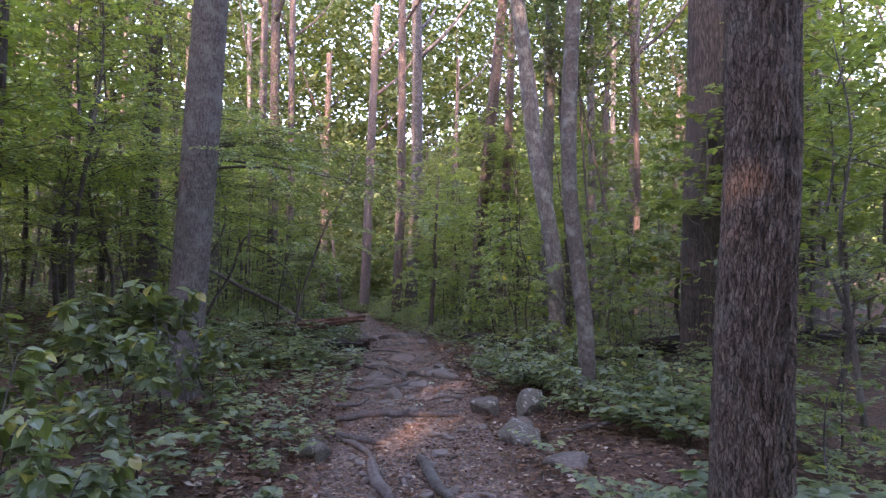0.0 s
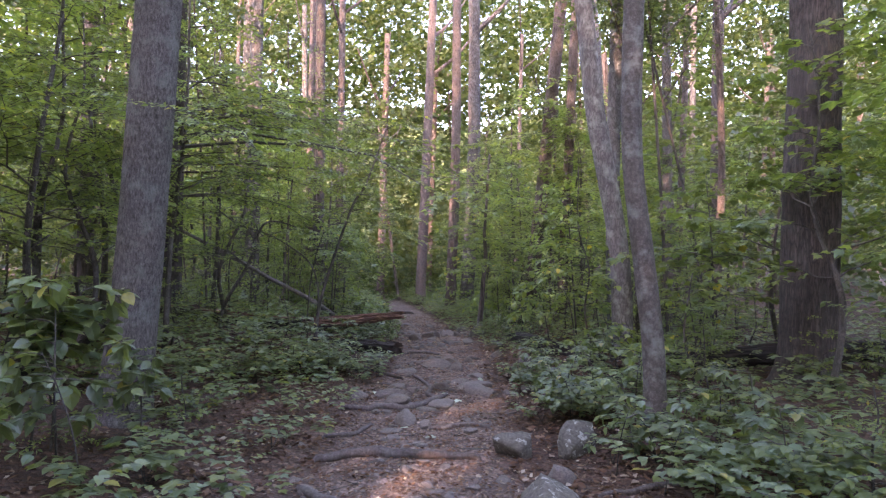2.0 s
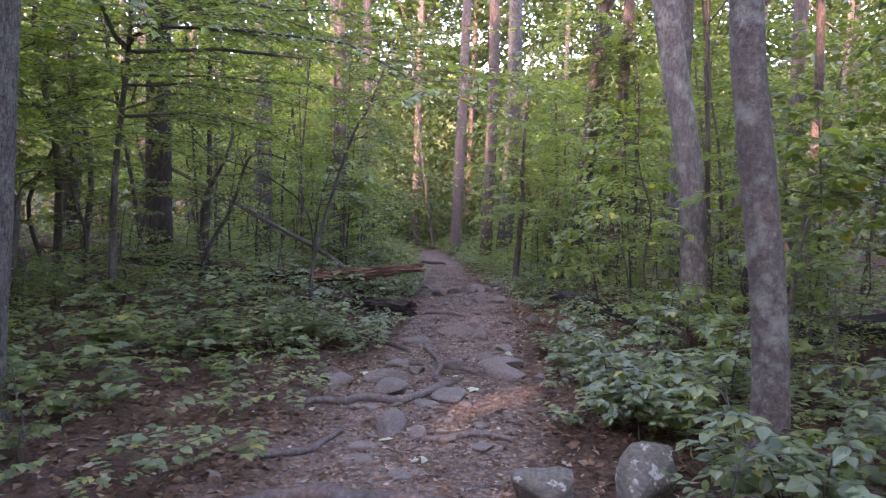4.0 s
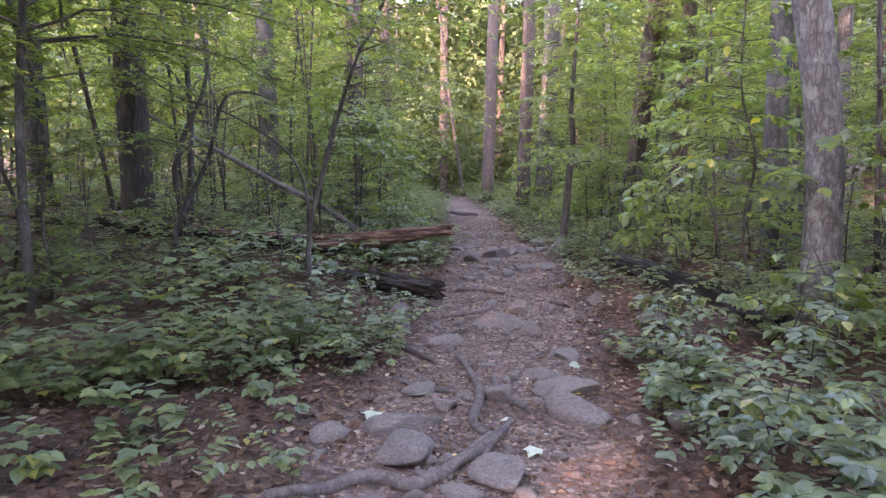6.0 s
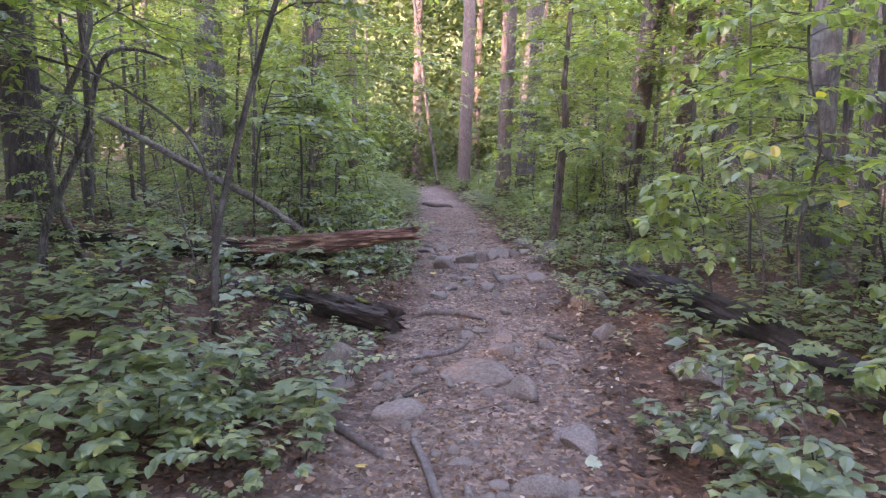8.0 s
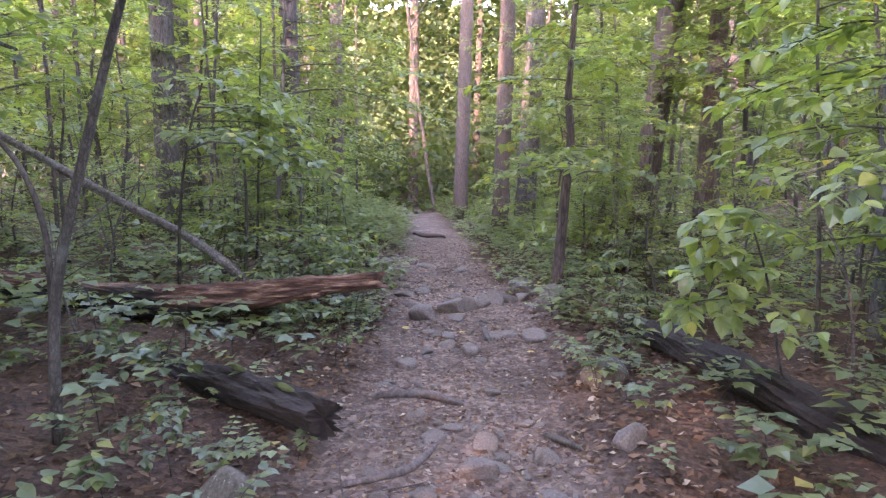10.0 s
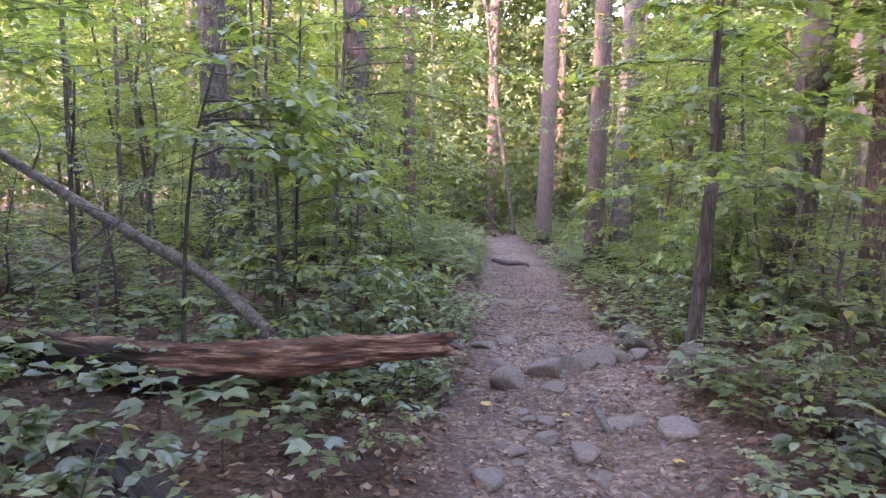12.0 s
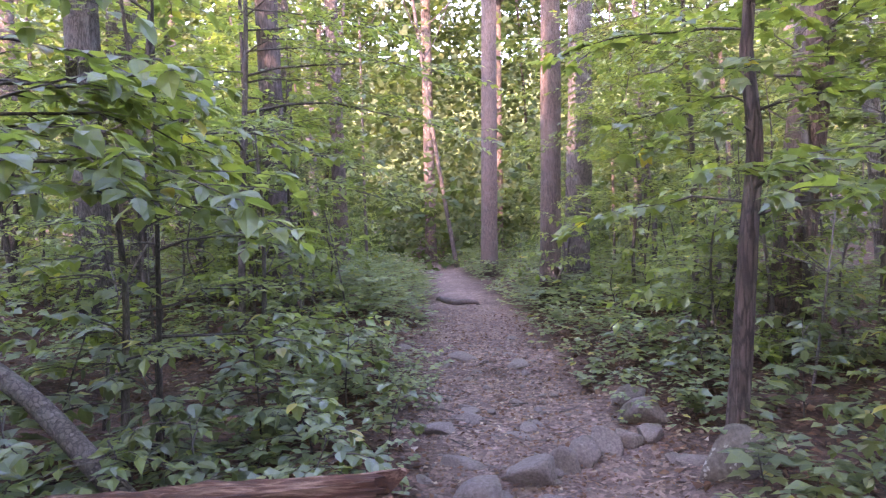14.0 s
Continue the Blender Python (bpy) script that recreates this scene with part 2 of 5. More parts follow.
def tube(points, radii, segs=8, rough=None, cap=True):
    """A round limb along points; rough(angle, along, point) scales the radius."""
    pts = np.asarray(points, float)
    radii = np.interp(np.linspace(0, 1, len(pts)), np.linspace(0, 1, len(radii)), radii)
    tang = np.gradient(pts, axis=0)
    tang /= np.linalg.norm(tang, axis=1)[:, None] + 1e-9
    ref = np.array((0.0, 1.0, 0.0)) if abs(tang[:, 1]).mean() < 0.8 else np.array((1.0, 0.0, 0.0))
    u = np.cross(tang, ref)
    u /= np.linalg.norm(u, axis=1)[:, None] + 1e-9
    w = np.cross(tang, u)
    a = np.linspace(0, 2 * np.pi, segs, endpoint=False)
    ring = np.cos(a)[None, :, None] * u[:, None] + np.sin(a)[None, :, None] * w[:, None]
    r = radii[:, None] * np.ones(segs)
    if rough:
        length = np.r_[0, np.cumsum(np.linalg.norm(np.diff(pts, axis=0), axis=1))]
        for i in range(len(pts)):
            for k in range(segs):
                r[i, k] *= rough(a[k], length[i])
    verts = (pts[:, None] + ring * r[:, :, None]).reshape(-1, 3)
    i, k = np.meshgrid(np.arange(len(pts) - 1), np.arange(segs), indexing="ij")
    q0, q1 = (i * segs + k).ravel(), (i * segs + (k + 1) % segs).ravel()
    tris = np.concatenate([np.stack([q0, q1, q1 + segs], 1), np.stack([q0, q1 + segs, q0 + segs], 1)])
    if cap:
        n, last = len(verts), (len(pts) - 1) * segs
        verts = np.vstack([verts, pts[0], pts[-1]])
        k = np.arange(segs)
        tris = np.vstack([tris, np.stack([(k + 1) % segs, k, np.full(segs, n)], 1), np.stack([last + k, last + (k + 1) % segs, np.full(segs, n + 1)], 1)])
    return verts, tris


TEMPLATES = {
    "rhomb": (((0, 0, 0), (0.45, 0.5, 0.03), (1, 0, -0.05), (0.45, -0.5, 0.03)), ((0, 1, 2), (0, 2, 3))),
    "fold": (((0, 0, 0), (0.42, 0.5, 0.06), (1, 0, -0.12), (0.42, -0.5, 0.06), (0.45, 0, -0.03)), ((0, 4, 1), (1, 4, 2), (2, 4, 3), (3, 4, 0))),
    "ovate": (((0, 0, 0), (0.1, 0.28, 0.03), (0.36, 0.48, 0.05), (0.68, 0.36, 0.0), (1, 0, -0.16), (0.68, -0.36, 0.0), (0.36, -0.48, 0.05), (0.1, -0.28, 0.03), (0.42, 0, -0.02)),
              ((0, 8, 1), (1, 8, 2), (2, 8, 3), (3, 8, 4), (4, 8, 5), (5, 8, 6), (6, 8, 7), (7, 8, 0))),
    "maple": (((0, 0, 0), (0.05, 0.4, 0.02), (0.5, 0.58, -0.05), (0.52, 0.34, 0.03), (1, 0, -0.12), (0.52, -0.34, 0.03), (0.5, -0.58, -0.05), (0.05, -0.4, 0.02), (0.4, 0, -0.03)),
              ((0, 8, 1), (1, 8, 2), (2, 8, 3), (3, 8, 4), (4, 8, 5), (5, 8, 6), (6, 8, 7), (7, 8, 0))),
}


def leaves(P, D, N, L, W, shape="fold"):
    """Many leaves at once: stalk ends P, ways D, faces N, lengths and widths."""
    tv, tt = (np.array(x) for x in TEMPLATES[shape])
    P, D, N, L, W = (np.asarray(x, float) for x in (P, D, N, L, W))
    D = D / (np.linalg.norm(D, axis=1)[:, None] + 1e-9)
    S = np.cross(D, N)
    S /= np.linalg.norm(S, axis=1)[:, None] + 1e-9
    N = np.cross(S, D)
    V = P[:, None] + tv[None, :, 0, None] * (L[:, None] * D)[:, None] + tv[None, :, 1, None] * (W[:, None] * S)[:, None] + tv[None, :, 2, None] * (L[:, None] * N)[:, None]
    T = tt[None] + (np.arange(len(P)) * len(tv))[:, None, None]
    return V.reshape(-1, 3), T.reshape(-1, 3)


# ---- ground ----
TRAIL_Y = (-20, 0, 2.5, 5, 8, 10, 13, 16, 18.5, 20, 21.6, 26.2, 34, 45, 80)
TRAIL_X = (-2.5, 0.15, 0.35, 0.28, 0.35, 0.4, 0.38, 0.3, 0.08, -0.15, -0.45, -1.15, -2.4, -5.5, -16)


def trail(y):
    return np.interp(y, TRAIL_Y, TRAIL_X)


def height(x, y):
    d = x - trail(y)
    side = max(abs(d) - 0.75, 0.0)
    rise = min(0.11 * side, 0.9) if d < 0 else min(0.025 * side, 0.4)
    edge = min(side / 0.6, 1.0)
    far = max(y - 60, 0) * 0.04 + max(abs(x) - 30, 0) * 0.03
    n = noise.noise((x * 0.45, y * 0.45, 3.1)) * 0.13 + noise.noise((x * 1.7, y * 1.7, 7.7)) * 0.05
    worn = noise.noise((x * 2.2, y * 2.2, 1.3)) * 0.03 + noise.noise((x * 6, y * 6, 5.3)) * 0.022
    return rise + edge * n + worn + min(far, 12) - 0.03 * (1 - edge)


def ground():
    def spread(a, b, step, far_a, far_b):
        mid = list(np.arange(a, b, step))
        lo, hi, s = [], [], step
        v = a
        while v > far_a:
            s *= 1.28
            v -= s
            lo.append(v)
        v, s = mid[-1], step
        while v < far_b:
            s *= 1.28
            v += s
            hi.append(v)
        return np.array(lo[::-1] + mid + hi)
    xs, ys = spread(-5, 5.5, 0.07, -600, 600), spread(0.5, 24, 0.085, -600, 900)
    verts = np.array([(x, y, height(x, y)) for y in ys for x in xs])
    i, k = np.meshgrid(np.arange(len(ys) - 1), np.arange(len(xs) - 1), indexing="ij")
    q = (i * len(xs) + k).ravel()
    w = len(xs)
    tris = np.concatenate([np.stack([q, q + 1, q + w + 1], 1), np.stack([q, q + w + 1, q + w], 1)])
    me = tri_mesh("ground", verts, tris, SOIL, True)
    off = np.abs(verts[:, 0] - trail(verts[:, 1])) + np.array([0.35 * noise.noise((x * 1.1, y * 1.1, 4.4)) for x, y, _ in verts])
    me.attributes.new("worn", "FLOAT", "POINT").data.foreach_set("value", np.clip((1.15 - off) / 0.5, 0, 1).astype(np.float32))
    ob = new("ground", me)
    tagged(ob, "brown forest soil with a worn dirt footpath", "ground", kind="structure")


ground()


# ---- trees ----
def furrows(depth, count, seed, short=1.6):
    def rough(a, along):
        p = (math.cos(a) * count / 6.3, math.sin(a) * count / 6.3, along * short + seed)
        n = 1 - abs(noise.noise(p)) * 4.0
        m = noise.noise((math.cos(a) * 1.3, math.sin(a) * 1.3, along * 0.5 + seed))
        return 1 - depth * max(n, 0) + 0.09 * m
    return rough


def flare(radius, top):
    return lambda s: radius * (1 - 0.35 * s / top) * (1 + 0.55 * math.exp(-s / 0.22))


rng = np.random.default_rng(4)


def crown_cloud(spread, tall, clumps, each, leaf, gen):
    """A crown of leaf clumps, with gaps, round the origin."""
    c = gen.normal(size=(clumps, 3))
    c /= np.linalg.norm(c, axis=1)[:, None]
    c *= gen.uniform(0.35, 1.0, (clumps, 1)) * (spread, spread, tall)
    P = (c[:, None] + gen.normal(size=(clumps, each, 3)) * (0.5, 0.5, 0.22)).reshape(-1, 3)
    n = len(P)
    D = gen.normal(size=(n, 3)) * (1, 1, 0.4) - (0, 0, 0.2)
    N = gen.normal(size=(n, 3)) * 0.45 + (0, 0, 1)
    L = gen.uniform(0.7, 1.25, n) * leaf
    return leaves(P, D, N, L, L * gen.uniform(0.55, 0.8, n), "rhomb")


# near crowns, above the view, packed dense to shade the foreground
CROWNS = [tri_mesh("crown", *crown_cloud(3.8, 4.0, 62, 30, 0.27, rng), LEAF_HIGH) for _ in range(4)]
# crowns beyond y 18 kept thin so more sky light gets down
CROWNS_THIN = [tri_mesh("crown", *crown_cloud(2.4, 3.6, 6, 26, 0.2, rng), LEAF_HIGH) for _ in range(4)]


def big_tree(name, points, radius, mat, label, segs=14, steps=8, rough=None, top=13.0, crown=True, limbs=3, seed=1, spread=1.0):
    """A forest tree: points from its foot upwards, carried on to the crown."""
    pts = [np.array(p, float) for p in points]
    foot = pts[0].copy()
    foot[2] = height(foot[0], foot[1]) - 0.12
    pts[0] = foot
    lean = (pts[-1] - pts[-2]) / (pts[-1][2] - pts[-2][2])
    if pts[-1][2] < top:
        pts.append(pts[-1] + lean * (top - pts[-1][2]))
    gen = np.random.default_rng(seed)
    root = new(name)
    root.location = foot
    tagged(root, label, "tree", "forest trees")
    line = smooth_path([p - foot for p in pts], steps)
    along = np.r_[0, np.cumsum(np.linalg.norm(np.diff(line, axis=0), axis=1))]
    even = np.linspace(0, 1, max(len(line), int(along[-1] / 0.05) if segs > 40 else len(line))) ** (1.0 if segs > 40 else 1.25) * along[-1]
    line = np.stack([np.interp(even, along, line[:, k]) for k in range(3)], 1)
    fl = flare(radius, along[-1] * 1.3)
    part("trunk", tri_mesh("trunk", *tube(line, [fl(s) for s in even] if len(even) == len(line) else [radius], segs, rough), mat, True), root)
    tip = line[-1]
    for k in range(limbs):
        a = gen.uniform(0, 6.28)
        s = line[int(len(line) * gen.uniform(0.72, 0.95))]
        out = np.array((math.cos(a), math.sin(a), 0))
        run = gen.uniform(1.6, 3.0)
        path = smooth_path([s, s + out * run * 0.5 + (0, 0, run * 0.45), s + out * run + (0, 0, run * 1.1)], 5)
        part("limb", tri_mesh("limb", *tube(path, [radius * 0.4, radius * 0.12], 6), mat, True), root)
    if crown:
        cr = part("crown", (CROWNS_THIN if foot[1] > 18 else CROWNS)[seed % 4], root)
        cr.matrix_local = Matrix.LocRotScale(Vector(tip) + Vector((0, 0, 1.5 * spread)), Euler((0, 0, gen.uniform(0, 6.28))), (spread, spread, spread * gen.uniform(0.9, 1.3)))
    return root


big_tree("tree", [(2.0, 3.5, 0), (2.04, 3.5, 1.3), (2.1, 3.5, 2.3), (2.12, 3.5, 3.3)], 0.22, BARK_NEAR, "large tree with deeply furrowed brown bark beside path", 120, 10, furrows(0.12, 80, 1, 6.0), 12, seed=1)
big_tree("tree", [(-2.46, 8.2, 0.2), (-2.36, 8.2, 1.3), (-2.27, 8.2, 2.8), (-2.18, 8.2, 4.6)], 0.23, BARK_PALE, "large tree with grey ridged bark", 90, 10, furrows(0.05, 90, 9, 6.0), 12, seed=2)
big_tree("tree", [(2.74, 8.75, 0), (2.71, 8.75, 0.84), (2.62, 8.75, 1.7), (2.49, 8.75, 2.9), (2.5, 8.75, 4.3), (2.57, 8.75, 5.6)], 0.115, BARK_SMOOTH, "slim bent tree with smooth blotched grey bark", 48, 10, furrows(0.012, 20, 5), 11, seed=3)
big_tree("tree", [(5.82, 11.75, 0), (5.9, 11.75, 2.3), (6.0, 11.75, 6)], 0.4, BARK_DARK, "thick tree with dark brown bark", 90, 10, furrows(0.05, 80, 3), 14, seed=4)
big_tree("tree", [(3.66, 13.8, 0), (3.64, 13.8, 1.4), (3.56, 13.8, 2.3), (3.37, 13.8, 3.4), (3.16, 13.8, 4.6), (2.98, 13.8, 6.2), (2.82, 13.8, 7.4)], 0.185, BARK_LICHEN, "leaning tree with pale lichen-covered grey bark", 32, 10, furrows(0.03, 30, 2), 14, seed=5)
big_tree("tree", [(4.32, 17.0, 0), (4.25, 17.0, 2.3), (4.24, 17.0, 4.5), (4.32, 17.0, 7.6)], 0.17, BARK_LICHEN, "upright tree with pale lichen-covered grey bark", 32, 10, furrows(0.03, 30, 8), 14, seed=6)
big_tree("tree", [(2.84, 22, 0), (3.07, 22, 2.1), (3.36, 22, 5), (3.86, 22, 10.3)], 0.22, BARK_FURROW, "leaning tree with reddish brown bark", 28, 10, furrows(0.04, 30, 4), 15, seed=7)
big_tree("tree", [(3.78, 21.6, 0), (3.88, 21.6, 2.3), (4.0, 21.6, 5), (4.17, 21.6, 9.5)], 0.155, BARK_FURROW, "straight tree with reddish brown bark", 24, 8, furrows(0.04, 26, 6), 15, seed=8)
big_tree("tree", [(0.46, 26.8, 0), (0.62, 26.8, 5.6), (0.6, 26.8, 13)], 0.2, BARK_FURROW, "tall dark reddish brown tree of a pair", 24, 10, furrows(0.04, 26, 7), 16, seed=9)
big_tree("tree", [(1.12, 29, 0), (1.36, 29, 6.3), (1.3, 29, 14)], 0.29, BARK_GREY, "tall thick greyish tree of a pair", 24, 10, furrows(0.04, 26, 11), 16, seed=10)
big_tree("tree", [(-1.05, 34, 0), (-0.8, 34, 8)], 0.25, BARK_FURROW, "tall straight brown tree near path", 20, 10, None, 16, seed=11)
big_tree("tree", [(-3.86, 41.6, 0), (-3.72, 41.6, 10)], 0.24, BARK_FURROW, "tall straight grey tree far along path", 16, 8, None, 16, seed=12)
big_tree("tree", [(-5.7, 22.5, 0), (-5.7, 22.5, 8)], 0.23, BARK_GREY, "tall grey tree among dense shrubs", 20, 10, None, 15, seed=13)
big_tree("tree", [(-4.2, 25.3, 0), (-4.25, 25.3, 8)], 0.21, BARK_DARK, "tall dark straight tree among shrubs", 20, 10, None, 15, seed=14)
big_tree("tree", [(-4.12, 29, 0), (-4.15, 29, 9)], 0.17, BARK_FURROW, "slim straight brown tree among shrubs", 16, 10, None, 15, seed=15)
big_tree("tree", [(-6.0, 17.3, 0), (-6.0, 17.3, 8)], 0.26, BARK_DARK, "thick dark tree behind leafy boughs", 20, 10, None, 15, seed=16)
big_tree("tree", [(-6.7, 25.1, 0), (-6.75, 25.1, 8)], 0.26, BARK_GREY, "pale grey straight forest tree", 18, 8, None, 15, seed=17)
big_tree("tree", [(-5.4, 29.2, 0), (-5.4, 29.2, 9)], 0.2, BARK_FURROW, "reddish brown straight forest tree", 16, 8, None, 16, seed=18)
big_tree("tree", [(-8.6, 18.3, 0), (-8.6, 18.3, 8)], 0.2, BARK_DARK, "dark straight tree in deep shade", 16, 8, None, 14, seed=19)
big_tree("tree", [(-5.95, 10.4, 0), (-5.9, 10.4, 6)], 0.17, BARK_DARK, "dark slim tree in deep shade", 18, 8, None, 13, seed=20)
big_tree("tree", [(6.6, 17.4, 0), (6.85, 17.4, 4), (6.7, 17.4, 9)], 0.09, BARK_FURROW, "thin reddish tree behind shrubs", 12, 8, None, 12, seed=21)
big_tree("tree", [(10.6, 15.5, 0), (10.7, 15.5, 8)], 0.22, BARK_GREY, "grey tree among dense green leaves", 18, 8, None, 14, seed=22)
big_tree("tree", [(-2.4, 38, 0), (-3.0, 38, 4), (-3.6, 38, 9)], 0.08, BARK_DARK, "thin dark slanting tree by path", 10, 8, None, 10, seed=23)

taken = [(t.location.x, t.location.y) for t in scene.objects if t.name.startswith("tree")]
gen = np.random.default_rng(11)
spots = []
while len(spots) < 46:
    x, y = gen.uniform(-26, 28), gen.uniform(19, 58)
    if abs(x - trail(y)) > 2.6 and all((x - a) ** 2 + (y - b) ** 2 > 4 for a, b in taken) and not (abs(x - trail(y)) < 6 and y < 30):
        taken.append((x, y))
        spots.append((x, y))
for n, (x, y) in enumerate(spots):
    r = gen.uniform(0.08, 0.27)
    kind = (BARK_FURROW, BARK_GREY, BARK_DARK, BARK_FURROW)[n % 4]
    lean = gen.normal(0, 0.25, 2)
    big_tree("tree", [(x, y, 0), (x + lean[0], y + lean[1], 5), (x + 2 * lean[0], y + 2 * lean[1], 10)], r, kind, "straight brown tree deeper in the woods", 12, 6, None, gen.uniform(12, 17), seed=30 + n, limbs=2)
# unseen trees added round the start, under the dense shading crowns
for n, (x, y) in enumerate(((-8.5, -2), (4.8, -2.2), (-9, 3), (9.5, 4), (-8, -8), (7, -9), (0, -14), (13, 9), (-12, 9), (-2.8, -9))):
    big_tree("tree", [(x, y, 0), (x + 0.2, y, 6)], gen.uniform(0.16, 0.28), (BARK_FURROW, BARK_GREY)[n % 2], "added unseen forest tree with a dense shading crown", 14, 6, None, 14, seed=80 + n)

for n in range(30):
    y = gen.uniform(15, 38)
    x = trail(y) + gen.choice((-1, 1)) * gen.uniform(2.3, 8)
    if y < 18.5 and abs(x - trail(y)) < 4:
        x += 3 * np.sign(x)
    lean = gen.normal(0, 0.35, 2)
    big_tree("slim_tree", [(x, y, 0), (x + lean[0] * 0.4, y + lean[1] * 0.4, 2.5), (x + lean[0], y + lean[1], 5)], gen.uniform(0.022, 0.05), BARK_DARK, "slim dark-stemmed tree among the shrubs", 7, 5, None, gen.uniform(6.5, 9), seed=120 + n, limbs=2, spread=0.4)


# ---- understory trees with level sprays of leaves ----
def spray(start, way, run, leaf, gen, droop=0.17, twigs=True, fine=True):
    """One level bough: its wood and the stalk ends, ways and sizes of its leaves."""
    way = np.array(way, float)
    way /= np.linalg.norm(way)
    side = np.cross(way, (0, 0, 1))
    side /= np.linalg.norm(side)
    n = 7
    s = np.linspace(0, 1, n)
    pts = np.array(start) + s[:, None] * run * way + np.cumsum(gen.normal(0, 0.03 * run, (n, 3)), 0) * (1, 1, 0.5)
    pts[0] = start
    pts[:, 2] += run * (0.12 * s - droop * 2 * s ** 2)
    wood = [tube(pts, [0.004 + 0.005 * run, 0.0015], 4 if fine else 3, cap=False)]
    P, D = [], []
    def dress(line, skip):
        length = np.linalg.norm(np.diff(line, axis=0), axis=1).sum()
        m = max(int(length / (leaf * 0.85)), 2)
        for q in np.linspace(skip, 1, m):
            f = q * (len(line) - 1)
            i = min(int(f), len(line) - 2)
            p = line[i] + (line[i + 1] - line[i]) * (f - i)
            t = line[i + 1] - line[i]
            t = t / (np.linalg.norm(t) + 1e-9)
            sd = np.cross(t, (0, 0, 1))
            for sign in (-1, 1):
                if gen.random() < 0.88:
                    P.append(p + gen.normal(0, 0.012, 3))
                    D.append(t * 0.75 + sign * sd + gen.normal(0, 0.22, 3) * (1, 1, 0.7))
        P.append(line[-1])
        D.append(line[-1] - line[-2])
    dress(pts, 0.3)
    if twigs:
        for q in np.arange(0.22, 0.95, max(0.16 / run, 0.05)):
            i = int(q * (n - 1))
            p = pts[i] + (pts[i + 1] - pts[i]) * (q * (n - 1) - i)
            sign = 1 if gen.random() < 0.5 else -1
            d = way * 0.7 + sign * side * gen.uniform(0.6, 1.0) + gen.normal(0, 0.12, 3)
            ln = run * (0.5 - 0.3 * q) * gen.uniform(0.6, 1.1)
            line = p + np.linspace(0, 1, 4)[:, None] * d * ln
            line[:, 2] -= np.linspace(0, 1, 4) ** 2 * ln * 0.18
            if fine:
                wood.append(tube(line[[0, 2, 3]], [0.005, 0.0015], 3, cap=False))
            dress(line, 0.15)
    return wood, P, D


def leaf_cloud(P, D, leaf, gen, shape="fold", tilt=0.28):
    n = len(P)
    N = gen.normal(0, tilt, (n, 3)) + (0, 0, 1)
    L = gen.uniform(0.65, 1.2, n) * leaf
    wide = {"maple": 0.95, "ovate": 0.72}.get(shape, 0.6)
    D = np.array(D) - (0, 0, 0.12)
    return leaves(P, D, N, L, L * wide, shape)


def understory_meshes(tall, reach, boughs, leaf, seed, shape="fold", low=0.25, fine=True):
    gen = np.random.default_rng(seed)
    bend = gen.normal(0, 0.022 * tall, (5, 2)) + np.outer(np.linspace(0, 1, 5), gen.normal(0, 0.04 * tall, 2))
    pts = np.array([(b[0] * (k > 0), b[1] * (k > 0), tall * k / 4) for k, b in enumerate(bend)])
    line = smooth_path(pts, 4)
    stem = tri_mesh("stem", *tube(line, [0.012 + 0.007 * tall, 0.008], 8), BARK_TWIG, True)
    wood, P, D = [], [], []
    for k in range(boughs):
        q = low + (1 - low) * (k + gen.random()) / boughs
        base = line[min(int(q * (len(line) - 1)), len(line) - 1)]
        a = k * 2.4 + gen.normal(0, 0.4)
        run = reach * (1.15 - 0.75 * q) * gen.uniform(0.7, 1.15)
        w, p, d = spray(base, (math.cos(a), math.sin(a), gen.uniform(0.1, 0.75)), run, leaf, gen, fine=fine)
        wood += w
        P += p
        D += d
    return stem, tri_mesh("branchwork", *joined(wood), BARK_TWIG), tri_mesh("crown", *leaf_cloud(P, D, leaf, gen, shape), LEAF_MID)


def understory(meshes, x, y, turn, size, label, name="young_tree"):
    if y > FAR_FROM or abs(x) > 6.5:
        meshes = YOUNG_FAR[YOUNG.index(meshes)] if meshes in YOUNG else SHRUB_FAR[SHRUB.index(meshes)]
    root = new(name)
    root.matrix_basis = Matrix.LocRotScale((x, y, height(x, y) - 0.03), Euler((0, 0, turn)), (size, size, size))
    for part_name, me in zip(("stem", "branchwork", "crown"), meshes):
        part(part_name, me, root)
    return tagged(root, label, "young tree", "understory trees")


YOUNG_KINDS = ((6.5, 2.5, 26, 0.10, 1, "fold", 0.25), (5.0, 2.1, 22, 0.095, 2, "fold", 0.25), (7.5, 2.6, 28, 0.11, 3, "fold", 0.3), (4.0, 1.7, 20, 0.10, 4, "maple", 0.3), (8.5, 2.8, 30, 0.12, 5, "maple", 0.35))
SHRUB_KINDS = ((1.7, 1.0, 13, 0.075, 6, "fold", 0.1), (1.3, 0.9, 12, 0.07, 7, "fold", 0.08), (2.3, 1.2, 16, 0.08, 8, "fold", 0.12), (1.5, 0.9, 11, 0.09, 9, "maple", 0.15))
YOUNG, SHRUB = [[understory_meshes(*k) for k in kinds] for kinds in (YOUNG_KINDS, SHRUB_KINDS)]
YOUNG_FAR, SHRUB_FAR = [[understory_meshes(t, r, b, leaf * 1.55, seed, "rhomb", low, False) for t, r, b, leaf, seed, _, low in kinds] for kinds in (YOUNG_KINDS, SHRUB_KINDS)]
FAR_FROM = 20.0

gen = np.random.default_rng(21)


def clear(x, y, reach):
    """Whether a plant of that reach leaves the walked line free."""
    return abs(x - trail(y)) > reach + 0.55


